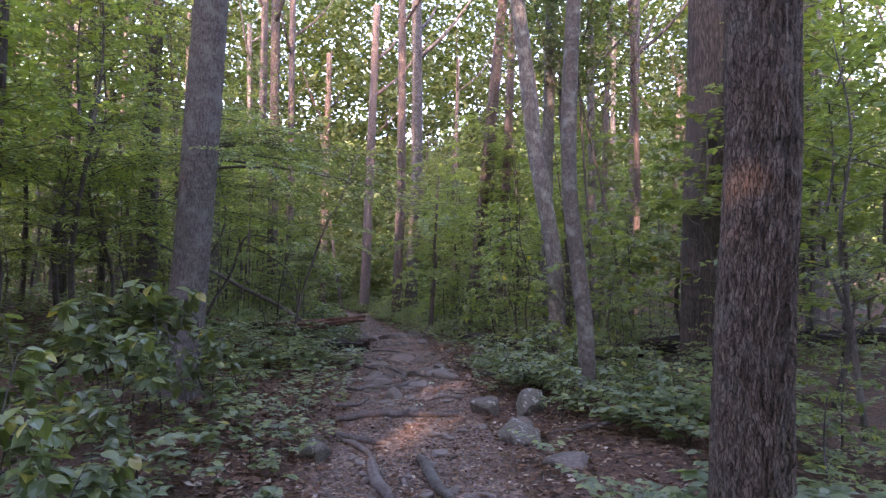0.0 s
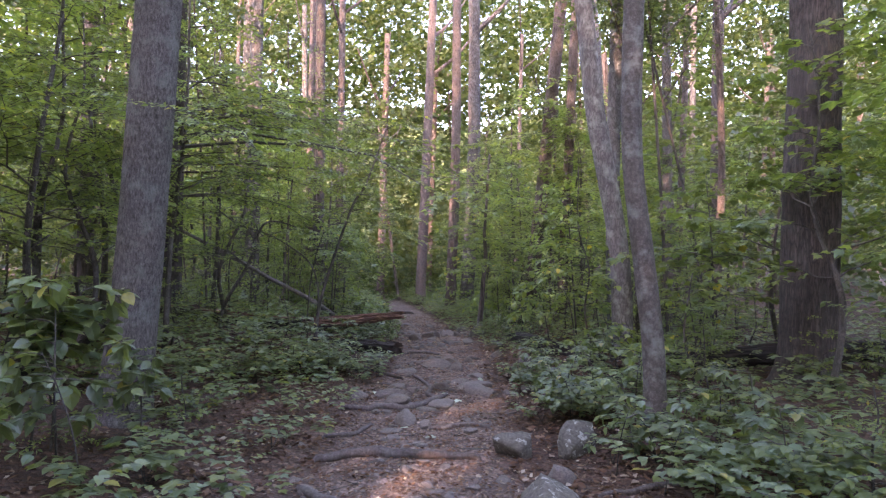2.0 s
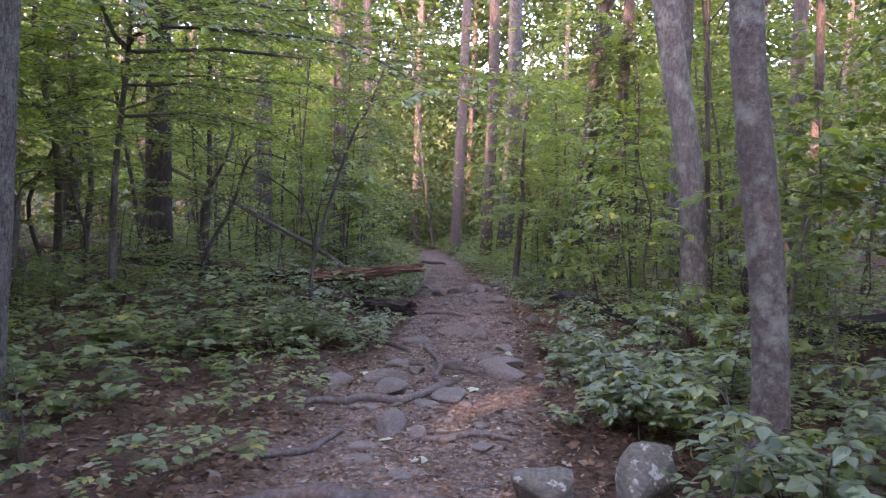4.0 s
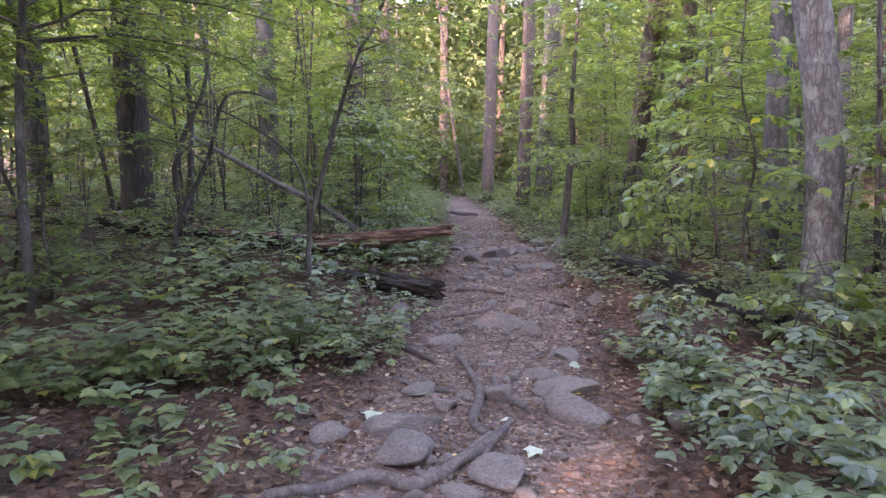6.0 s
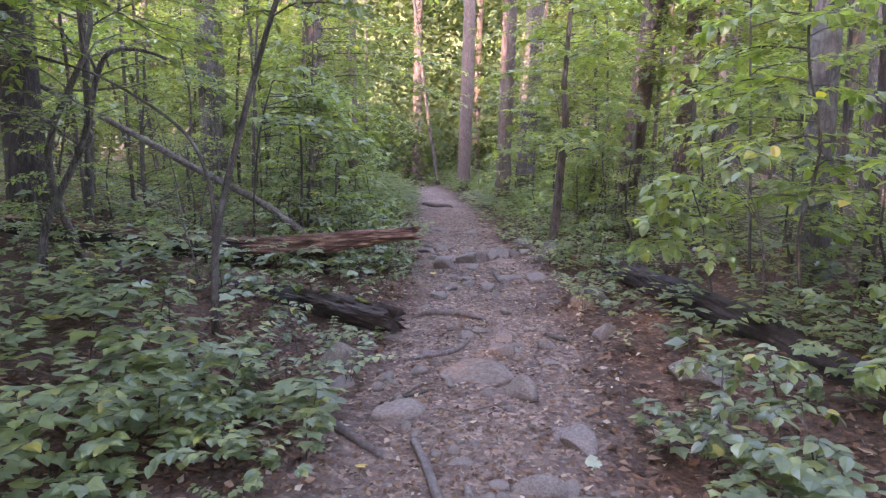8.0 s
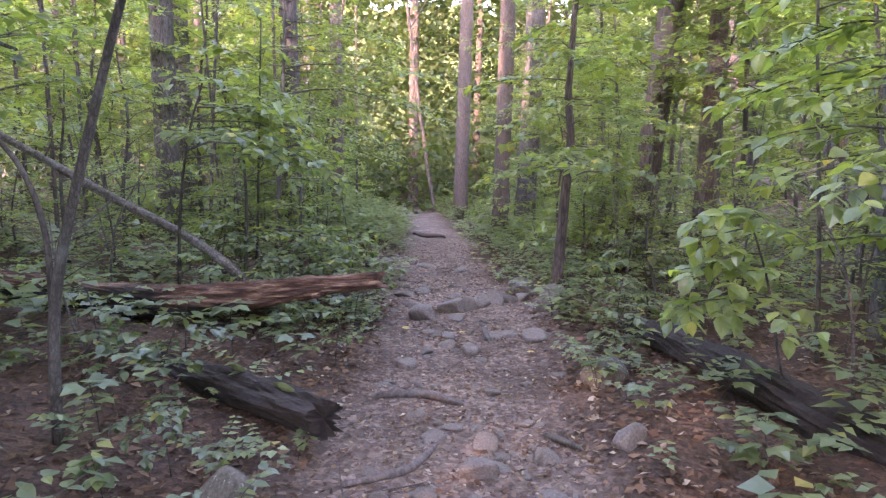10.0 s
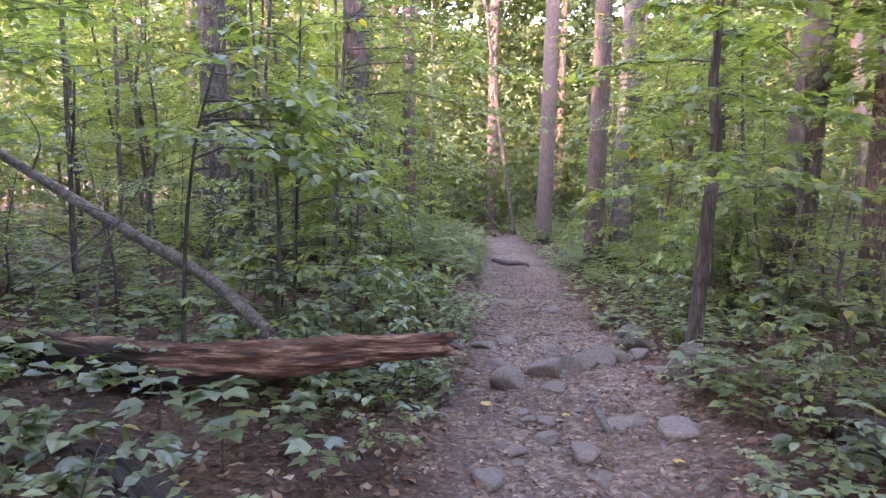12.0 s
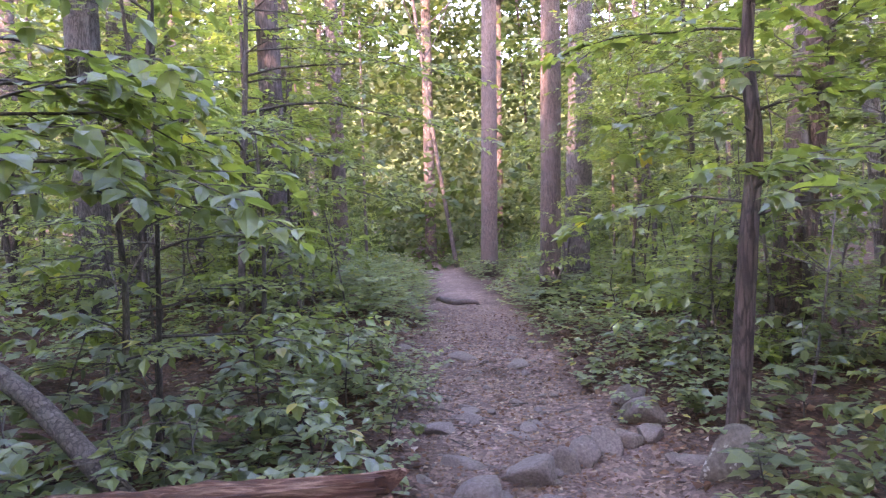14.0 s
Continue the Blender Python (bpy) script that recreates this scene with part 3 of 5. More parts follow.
placed = 0
while placed < 70:
    y = gen.uniform(9, 46)
    x = trail(y) + gen.choice((-1, 1)) * gen.uniform(2.4, 5 + 0.42 * y)
    k = int(gen.integers(0, 5))
    s = gen.uniform(0.75, 1.2)
    if abs(x - trail(y)) < 3.4 + 2.5 * (y < 19) * (x > 0) or (15 < y < 36 and abs(x - trail(y)) < 6.5 and gen.random() < 0.5):
        continue
    understory(YOUNG[k], x, y, gen.uniform(0, 6.28), s, ("young tree with level sprays of small green leaves", "young maple with broad bright green leaves")[k > 2])
    placed += 1
for x, y, k, s in ((-4.2, 9.6, 0, 0.9), (-5.2, 7.0, 2, 0.95), (-5.6, 13.6, 4, 0.9), (-3.9, 15.3, 1, 1.0), (5.4, 7.6, 3, 1.0), (5.4, 15.2, 1, 0.7), (4.6, 6.0, 1, 0.8), (7.5, 9.0, 2, 1.1), (7.4, 6.4, 4, 1.0), (8.8, 12.0, 4, 1.0), (9.5, 8.5, 2, 1.2), (-6.6, 9.0, 4, 1.05), (-4.9, 5.6, 0, 1.1), (-7.6, 12.4, 2, 1.2), (-7.8, 7.5, 2, 1.1), (-6.4, 15.4, 0, 1.1), (-4.4, 11.0, 1, 1.0), (-5.4, 11.6, 0, 1.0), (-7.0, 10.6, 2, 0.9), (-8.8, 10.0, 0, 1.2), (-9.4, 13.8, 4, 1.1), (-5.0, 8.6, 1, 0.9), (-8.2, 15.8, 2, 1.1), (-10.4, 11.6, 2, 1.2), (5.3, 10.2, 3, 1.2), (6.4, 13.6, 3, 1.3), (5.2, 17.4, 4, 0.7), (6.8, 11.0, 4, 0.8)):
    understory(YOUNG[k], x, y, gen.uniform(0, 6.28), s, "young tree with level sprays of small green leaves")
for n in range(14):
    y = gen.uniform(19.5, 33)
    x = trail(y) + (-1, 1)[n % 2] * gen.uniform(3.1, 5.4)
    understory(YOUNG[(4, 2)[n % 3 == 0]], x, y, gen.uniform(0, 6.28), gen.uniform(0.7, 1.0), "tall young maple with bright green boughs over the path")
placed = 0
while placed < 120:
    y = gen.uniform(11, 44)
    x = trail(y) + gen.choice((-1, 1)) * (1.5 + abs(gen.normal(0, 1)) * (1.2 + 0.09 * y))
    k = int(gen.integers(0, 4))
    s = gen.uniform(0.6, 1.15)
    if not clear(x, y, 0.55 * s) or (x < 0 and y < 17.5) or (x < 3.4 and y < 17.5):
        continue
    tagged(understory(SHRUB[k], x, y, gen.uniform(0, 6.28), s, "low leafy green shrub on the forest floor", "shrub"), category="shrub", group="forest shrubs")
    placed += 1
for x, y, k, s in ((-1.95, 7.3, 0, 0.5), (-2.4, 7.0, 1, 0.55), (-1.65, 7.75, 3, 0.42), (-2.75, 6.6, 3, 0.5), (3.2, 4.6, 0, 0.5), (3.9, 5.4, 3, 0.6), (3.4, 6.3, 1, 0.6), (4.6, 4.7, 2, 0.5), (4.2, 6.9, 0, 0.7), (2.9, 7.6, 3, 0.45), (3.6, 9.7, 0, 0.6), (3.3, 10.8, 3, 0.6)):
    tagged(understory(SHRUB[k], x, y, gen.uniform(0, 6.28), s, "low leafy green shrub beside the path", "shrub"), category="shrub", group="forest shrubs")
for n in range(46):
    left = n % 3 > 0
    y = gen.uniform(8.5, 20) if left else gen.uniform(7.5, 18)
    x = -gen.uniform(3.4, 9.5) if left else gen.uniform(3.6, 9)
    tagged(understory(SHRUB[int(gen.integers(0, 4))], x, y, gen.uniform(0, 6.28), gen.uniform(0.45, 0.8), "low leafy green shrub on the forest floor", "shrub"), category="shrub", group="forest shrubs")


# ---- far woods and the unseen sun-blocking woods behind ----
# spots to be sunlit, with radii of holes cut in the unseen foliage
SUNLIT = [((0.25, 7.05, 0), 0.08), ((0.6, 7.35, 0), 0.03), ((0.15, 6.55, 0), 0.0), ((0.75, 9.9, 0), 0.0), ((1.35, 10.5, 0), 0.02), ((1.98, 3.3, 2.5), -0.04), ((1.9, 3.3, 1.9), -0.07),
          ((1.2, 29, 6.2), 0.4), ((1.2, 29, 8.0), 0.3), ((1.2, 29, 4.6), 0.25), ((0.5, 26.8, 4.2), 0.25), ((-3.8, 41.6, 2.4), 0.5), ((3.9, 21.6, 7.2), 0.4), ((6.7, 17.4, 3.3), 0.25)]


def open_to_sun(P, margin):
    """Leaves that stand clear of the gaps cut to let the low sun reach SUNLIT."""
    keep = np.ones(len(P), bool)
    way = np.array(SUN_FROM)
    for target, r in SUNLIT:
        v = P - np.array(target)
        off = np.linalg.norm(v - np.outer(v @ way, way), axis=1)
        keep &= off > r + margin
    return keep


def woods(name, n, box, leaf, seed, thin, label):
    gen = np.random.default_rng(seed)
    lo, hi = np.array(box[0]), np.array(box[1])
    c = lo + gen.uniform(0, 1, (n // 26 + 1, 3)) ** (1, 1, thin) * (hi - lo)
    P = c[np.arange(n) // 26] + gen.normal(size=(n, 3)) * (0.9, 0.9, 0.4)
    P[:, 2] = np.maximum(P[:, 2], 0.1) + np.array([height(x, y) for x, y in P[:, :2]])
    if hi[1] < 0:
        P = P[open_to_sun(P, 0.5 * leaf)]
        n = len(P)
    D = gen.normal(size=(n, 3)) * (1, 1, 0.5)
    N = gen.normal(size=(n, 3)) * 0.6 + (0, -0.2, 1)
    L = gen.uniform(0.6, 1.3, n) * leaf
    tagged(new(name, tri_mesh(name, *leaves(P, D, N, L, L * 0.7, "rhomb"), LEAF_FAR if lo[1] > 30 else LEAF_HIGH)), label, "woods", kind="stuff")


woods("far_woods", 200000, ((-38, 40, 0), (38, 66, 28)), 0.42, 3, 0.8, "distant green and yellow-green forest foliage")
woods("far_woods", 26000, ((-70, 75, 0), (70, 120, 36)), 1.2, 7, 0.95, "distant green and yellow-green forest foliage")
woods("far_woods", 26000, ((-34, 3, 0.3), (-12, 42, 11)), 0.36, 4, 1.1, "added unseen foliage screen closing sun gaps behind the camera beside the path")
woods("far_woods", 26000, ((13, 3, 0.3), (36, 42, 11)), 0.36, 5, 1.1, "dense green forest foliage beside the path")
# two unseen foliage masses added behind the start to block the low sun
woods("far_woods", 52000, ((-50, -26, 0), (20, -10, 16)), 0.65, 6, 0.95, "added unseen foliage wall behind the camera, blocking the low sun")
woods("far_woods", 26000, ((-22, -11, 0.2), (3, -8.5, 10.5)), 0.46, 16, 1.0, "added unseen foliage screen closing sun gaps behind the camera")
woods("far_woods", 14000, ((-14, 35, 0), (10, 60, 3.5)), 0.34, 9, 1.2, "low green shrubs at the far end of the path")


def backdrop():
    """Wooded slopes far off, all round."""
    m, t, b = material("distant_woods", 0.9)
    co = add(t, "ShaderNodeTexCoord")
    n = add(t, "ShaderNodeTexNoise", {"Vector": co.outputs["Object"], "Scale": 0.6, "Detail": 8.0, "Roughness": 0.75})
    col = ramp(t, n.outputs["Fac"], (0.3, (0.02, 0.035, 0.012)), (0.5, (0.09, 0.12, 0.035)), (0.72, (0.2, 0.22, 0.07)))
    t.links.new(col, b.inputs["Base Color"])
    bp = add(t, "ShaderNodeBump", {"Height": n.outputs["Fac"], "Strength": 1.0, "Distance": 2.0})
    t.links.new(bp.outputs[0], b.inputs["Normal"])
    segs, verts = 360, []
    for k in range(segs):
        a = 2 * math.pi * k / segs
        tall = 42 + 11 * noise.noise((math.cos(a) * 9, math.sin(a) * 9, 0.3)) + 7 * noise.noise((math.cos(a) * 40, math.sin(a) * 40, 2.3))
        r = 160 + 6 * noise.noise((math.cos(a) * 30, math.sin(a) * 30, 8.3))
        verts += [(math.cos(a) * r, math.sin(a) * r, -1), (math.cos(a) * r, math.sin(a) * r, tall * 0.5), (math.cos(a) * (r + 14), math.sin(a) * (r + 14), tall)]
    tris = []
    for k in range(segs):
        p, q = 3 * k, 3 * ((k + 1) % segs)
        for j in (0, 1):
            tris += [(p + j, q + j, q + j + 1), (p + j, q + j + 1, p + j + 1)]
    tagged(new("backdrop", tri_mesh("backdrop", verts, tris, m, True)), "distant wooded slopes in summer leaf", "backdrop", kind="structure")


backdrop()


# ---- single young trees beside the path ----
def shaped_tree(name, stems, boughs, leaf, shape, label, seed, category="young tree", wood=None):
    """A young tree with stems of given course and boughs (start, way, length)."""
    gen = np.random.default_rng(seed)
    foot = np.array(stems[0][0][0], float)
    root = new(name)
    root.location = foot
    for pts, r0, r1 in stems:
        line = smooth_path([np.array(p) - foot for p in pts], 6)
        part("stem", tri_mesh("stem", *tube(line, [r0, r1], 10, furrows(0.03, 9, seed)), wood or BARK_TWIG, True), root)
    if boughs:
        sticks, P, D = [], [], []
        for start, way, run in boughs:
            w, p, d = spray(np.array(start) - foot, way, run, leaf, gen)
            sticks += w
            P += p
            D += d
        part("branchwork", tri_mesh("branchwork", *joined(sticks), BARK_TWIG), root)
        part("crown", tri_mesh("crown", *leaf_cloud(P, D, leaf, gen, shape), LEAF_UNDER if category == "seedling" else LEAF_MID), root)
    return tagged(root, label, category)


def ringed(line_at, lo, hi, n, run, gen, toward=None, rise=0.15):
    out = []
    for k in range(n):
        q = (k + gen.random()) / n
        a = k * 2.4 + gen.normal(0, 0.4) if toward is None else toward + gen.normal(0, 0.7)
        out.append((line_at(lo + (hi - lo) * q), (math.cos(a), math.sin(a), rise + gen.normal(0, 0.1)), run * (1.1 - 0.5 * q) * gen.uniform(0.6, 1.1)))
    return out


gen = np.random.default_rng(5)
SAP = [(-1.86, 13.95, 0.1), (-1.78, 13.9, 0.97), (-1.53, 13.9, 1.86), (-1.2, 13.9, 2.82), (-0.96, 13.9, 3.22), (-0.6, 14.0, 4.3)]
ARCH = [(-1.84, 13.95, 0.15), (-1.8, 13.9, 0.97), (-1.82, 13.9, 1.39), (-1.96, 13.9, 1.75), (-2.26, 13.9, 2.01), (-2.75, 13.9, 2.28), (-3.31, 13.9, 2.46), (-3.79, 13.9, 2.82)]


def on(points):
    z = [p[2] for p in points]
    return lambda h: np.array([np.interp(h, z, [p[k] for p in points]) for k in range(3)])


shaped_tree("sapling", [(SAP, 0.034, 0.014), (ARCH, 0.02, 0.007)], ringed(on(SAP), 2.6, 4.3, 14, 1.3, gen) + ringed(on(ARCH), 2.2, 2.8, 6, 0.8, gen), 0.085, "fold", "leaning forked sapling with a thin arching stem", 3)
THIN = [(1.27, 18.56, 0.0), (1.34, 18.56, 0.84), (1.39, 18.56, 1.54), (1.43, 18.56, 2.06), (1.39, 18.56, 2.58), (1.41, 18.56, 2.91), (1.5, 18.6, 4.6)]
shaped_tree("sapling", [(THIN, 0.072, 0.03)], ringed(on(THIN), 1.5, 4.5, 24, 1.4, gen), 0.11, "maple", "thin dark knobbly maple sapling beside path", 4, wood=BARK_DARK)
BEECH = [(-3.7, 11.9, 0.25), (-3.65, 11.9, 2), (-3.5, 12, 4), (-3.5, 12, 6.5)]
shaped_tree("young_tree", [(BEECH, 0.05, 0.015)], ringed(on(BEECH), 2.7, 4.6, 16, 3.8, gen, 0.05, 0.1) + ringed(on(BEECH), 3.5, 4.1, 8, 5.0, gen, -0.05, 0.14) + ringed(on(BEECH), 2.6, 6.3, 18, 2.3, gen), 0.085, "fold", "young beech with long level boughs of small leaves", 5)
BEECH2 = [(-3.3, 21.6, 0.2), (-3.2, 21.6, 2), (-3.1, 21.7, 4), (-3.1, 21.7, 6)]
shaped_tree("young_tree", [(BEECH2, 0.05, 0.015)], ringed(on(BEECH2), 2.3, 5.6, 16, 3.0, gen, 0.0, 0.12) + ringed(on(BEECH2), 2.0, 5.8, 12, 2.0, gen), 0.095, "fold", "young beech with level boughs reaching over path", 25)
BEECH3 = [(2.7, 25.2, 0.0), (2.7, 25.2, 2.5), (2.6, 25.2, 5), (2.6, 25.2, 7.5)]
shaped_tree("young_tree", [(BEECH3, 0.06, 0.015)], ringed(on(BEECH3), 3.0, 7.2, 18, 2.8, gen, 3.2, 0.12) + ringed(on(BEECH3), 2.2, 7.2, 12, 2.0, gen), 0.105, "fold", "young beech with level boughs reaching over path", 26)
MAP1 = [(3.35, 14.9, 0.0), (3.2, 14.85, 0.9), (3.25, 14.7, 1.7), (3.0, 14.5, 2.5), (3.0, 14.5, 3.6)]
shaped_tree("sapling", [(MAP1, 0.022, 0.008)], ringed(on(MAP1), 1.0, 3.5, 17, 1.1, gen) + ringed(on(MAP1), 1.5, 3.1, 9, 1.6, gen, 3.4, 0.1), 0.12, "ovate", "young tree with broad bright yellow-green leaves", 6)
MAP2 = [(-2.35, 18.2, 0.1), (-2.3, 18.2, 1.0), (-2.2, 18.1, 2.2), (-2.1, 18.0, 3.4)]
shaped_tree("sapling", [(MAP2, 0.022, 0.008)], ringed(on(MAP2), 0.9, 3.4, 16, 1.2, gen), 0.1, "ovate", "young tree with broad yellow-green leaves beside log", 7)
MAP4 = [(-2.7, 17.0, 0.2), (-2.65, 17.0, 1.2), (-2.5, 16.95, 2.0), (-2.25, 16.9, 2.7)]
shaped_tree("sapling", [(MAP4, 0.02, 0.008)], ringed(on(MAP4), 1.75, 2.7, 11, 1.45, gen, -0.15, 0.1), 0.12, "ovate", "young tree with an overhanging bough of bright leaves", 12)
MAP3 = [(3.3, 16.2, 0.0), (3.2, 16.1, 1.2), (3.1, 16.1, 2.6), (3.0, 16, 3.8)]
shaped_tree("sapling", [(MAP3, 0.022, 0.008)], ringed(on(MAP3), 0.8, 3.6, 18, 1.2, gen), 0.11, "ovate", "young tree with broad bright green leaves", 8)
MAP5 = [(5.0, 13.0, 0.0), (4.95, 13.0, 1.0), (4.9, 12.9, 2.0), (4.8, 12.9, 3.3)]
shaped_tree("sapling", [(MAP5, 0.024, 0.008)], ringed(on(MAP5), 1.2, 3.2, 16, 1.4, gen) + ringed(on(MAP5), 1.7, 2.1, 4, 1.6, gen, 3.4, 0.08), 0.13, "maple", "young maple with wide boughs of bright green leaves", 13)
MAP6 = [(3.2, 12.2, 0.0), (3.15, 12.2, 0.35), (3.1, 12.3, 0.7), (3.0, 12.4, 1.0)]
shaped_tree("sapling", [(MAP6, 0.016, 0.006)], ringed(on(MAP6), 0.3, 0.9, 9, 0.7, gen), 0.11, "ovate", "knee-high young tree with broad green leaves", 14)
MAP7 = [(2.6, 15.0, 0.0), (2.5, 15.0, 0.5), (2.4, 15.0, 1.0), (2.2, 14.9, 1.5)]
shaped_tree("sapling", [(MAP7, 0.013, 0.005)], ringed(on(MAP7), 0.7, 1.5, 9, 0.8, gen, 3.4, 0.12), 0.13, "ovate", "low sapling with bright green leaves over the log", 15)
NEAR = [(-1.15, 0.95, 0.0), (-1.1, 1.0, 0.45), (-1.0, 1.05, 0.8), (-0.9, 1.1, 1.05)]
near_plant = shaped_tree("seedling", [(NEAR, 0.008, 0.003)], ringed(on(NEAR), 0.5, 1.05, 8, 0.42, gen, 0.4), 0.13, "ovate", "tall seedling with large dull green oval leaves", 9, "seedling")
SPRIG = [(-1.1, 17.3, 0.0), (-1.05, 17.3, 0.35), (-0.95, 17.3, 0.62)]
sprig = shaped_tree("seedling", [(SPRIG, 0.006, 0.003)], ringed(on(SPRIG), 0.25, 0.62, 7, 0.4, gen), 0.085, "ovate", "leafy knee-high sprig with oval green leaves", 19, "seedling")
for x, y, turn, s in ((-0.85, 17.0, 1.0, 0.8), (-1.5, 17.1, 2.2, 1.1), (-1.9, 17.6, 3.0, 1.2), (-1.2, 17.9, 4.1, 1.0), (-1.7, 18.3, 5.0, 1.2), (-0.95, 18.6, 0.5, 0.8), (-1.4, 19.2, 1.5, 1.1), (-2.3, 16.95, 2.5, 1.1), (-2.8, 17.9, 0.1, 1.3), (-1.9, 19.6, 3.6, 1.3), (-1.5, 20.6, 4.9, 1.1), (-2.2, 21.4, 2.9, 1.3),
                      (1.75, 16.9, 1.0, 0.9), (1.9, 17.6, 2.9, 1.0), (2.3, 18.1, 4.0, 1.2), (1.6, 16.2, 5.5, 0.8), (2.6, 17.1, 0.3, 1.2), (1.75, 12.2, 1.3, 0.9), (2.2, 12.5, 3.1, 1.0), (2.7, 12.0, 5.1, 1.2), (2.0, 11.6, 2.0, 0.9), (2.6, 11.3, 4.4, 1.1), (3.1, 12.9, 0.7, 1.2), (2.3, 9.6, 1.9, 1.0), (1.9, 9.9, 3.3, 0.9), (2.9, 10.0, 5.0, 1.2), (2.1, 19.6, 1.2, 1.2), (1.6, 20.4, 2.8, 1.1), (2.6, 20.6, 4.9, 1.3),
                      (2.05, 7.55, 0.4, 0.9), (2.3, 8.0, 2.0, 1.1), (1.95, 8.95, 3.4, 0.9), (2.6, 7.75, 4.7, 1.1), (2.25, 6.9, 5.6, 0.8), (3.2, 7.5, 1.5, 1.2), (3.4, 8.4, 2.6, 1.2), (3.0, 6.6, 3.9, 1.0), (2.7, 9.4, 0.9, 1.1),
                      (-0.75, 15.9, 1.0, 0.7), (-1.1, 16.3, 3.0, 0.7), (-1.6, 14.6, 0.6, 0.9), (-2.2, 14.9, 2.6, 1.0), (-1.1, 13.8, 4.4, 0.7), (-2.0, 13.3, 5.9, 0.9)):
    copy_thing(sprig, Matrix.LocRotScale((x, y, height(x, y)), Euler((0, 0, turn)), (s, s, s)))
for x, y, turn, s in ((-0.8, 1.25, 0.3, 0.95), (-1.0, 1.75, 5.8, 0.95), (-1.7, 1.1, 3.6, 1.1), (-1.5, 1.5, 1.0, 0.9), (-2.0, 2.2, 2.2, 0.85), (-1.35, 2.4, 4.0, 0.7), (-2.6, 3.0, 0.4, 1.0), (-1.9, 3.4, 5.2, 0.8), (-3.0, 4.4, 3.0, 1.0), (-2.1, 6.6, 1.7, 1.2), (-2.5, 6.9, 0.2, 1.2), (-1.8, 7.2, 4.4, 0.9), (-2.9, 7.0, 5.5, 1.2), (-1.75, 6.3, 2.9, 0.9), (-2.4, 6.1, 4.0, 1.1), (-2.9, 6.3, 0.9, 1.1), (-2.15, 5.6, 5.0, 0.9), (-2.7, 5.3, 2.1, 1.0), (-1.6, 4.6, 3.3, 0.7), (-2.3, 4.2, 1.1, 0.9), (-1.5, 3.1, 0.1, 0.7), (-2.0, 2.8, 4.6, 0.8), (-2.6, 2.2, 2.7, 0.9)):
    copy_thing(near_plant, Matrix.LocRotScale((x, y, height(x, y)), Euler((0, 0, turn)), (s, s, s)))
SNAG = [(-3.82, 14.5, 0.1), (-3.74, 14.5, 0.89), (-3.3, 14.5, 1.69), (-3.09, 14.5, 2.33), (-2.94, 14.5, 2.53), (-2.66, 14.5, 2.54), (-2.37, 14.5, 2.44)]
shaped_tree("dead_sapling", [(SNAG, 0.04, 0.012), ([(-3.3, 14.5, 1.69), (-3.6, 14.4, 1.95), (-3.9, 14.45, 2.05)], 0.014, 0.005), ([(-3.09, 14.5, 2.33), (-3.2, 14.5, 2.7), (-3.1, 14.55, 3.1)], 0.014, 0.005)], [], 0.1, "fold", "bare grey dead sapling with a crooked top", 10, "dead tree", BARK_GREY)
POLE = [(-1.65, 17.1, 0.14), (-2.0, 17.15, 0.5), (-2.68, 17.35, 0.93), (-3.73, 17.4, 1.45), (-4.65, 17.4, 1.95), (-6.3, 17.5, 2.75)]
shaped_tree("fallen_pole", [(POLE, 0.062, 0.04), ([(-3.6, 17.4, 1.4), (-3.8, 17.1, 1.1), (-4.1, 16.9, 0.9)], 0.014, 0.005), ([(-4.4, 17.4, 1.8), (-4.2, 17.3, 2.1), (-4.3, 17.2, 2.4)], 0.012, 0.004)], [], 0.1, "fold", "fallen grey-brown tree pole leaning over the ground", 11, "fallen tree", BARK_POLE)

for x, y, tall, lean, seed in ((-3.4, 16.9, 1.6, 0.5, 1), (-4.2, 18.3, 2.2, -0.6, 2), (-3.0, 18.6, 1.8, 0.7, 3), (-4.9, 16.2, 1.9, 0.4, 4), (-2.6, 15.3, 1.1, -0.3, 5), (-5.3, 14.9, 2.0, 0.7, 6), (3.1, 15.2, 1.7, -0.4, 7), (3.6, 16.4, 2.2, 0.5, 8), (2.4, 20.2, 2.0, 0.3, 9), (-2.2, 22.5, 2.4, -0.5, 10)):
    z = height(x, y) - 0.05
    mid = (x + lean * 0.35, y - 0.1, z + tall * 0.55)
    tip = (x + lean, y + 0.1, z + tall)
    g = np.random.default_rng(seed)
    side = [([mid, (mid[0] + g.normal(0, 0.3), mid[1] + 0.1, mid[2] + 0.3), (mid[0] + g.normal(0, 0.5), mid[1], mid[2] + 0.55)], 0.006, 0.002) for _ in range(3)]
    shaped_tree("dead_branch", [([(x, y, z), mid, tip], 0.014, 0.004)] + side, [], 0.1, "fold", "thin bare dead branch standing in undergrowth", seed, "dead branch", BARK_POLE)

# dense young growth left of the path beyond the log, and along both edges
gen = np.random.default_rng(33)
for _ in range(15):
    y = gen.uniform(19.3, 33)
    x = trail(y) - gen.uniform(2.0, 5.5)
    s = gen.uniform(0.4, 0.65)
    if y < 19.5 and x > -2.0:
        continue
    understory(YOUNG[int(gen.integers(0, 4))], x, y, gen.uniform(0, 6.28), s, "young tree with level sprays of small green leaves")
for _ in range(9):
    y = gen.uniform(20, 34)
    x = trail(y) + gen.uniform(2.2, 5.5)
    understory(YOUNG[int(gen.integers(0, 5))], x, y, gen.uniform(0, 6.28), gen.uniform(0.35, 0.55), "young tree with level sprays of green leaves")


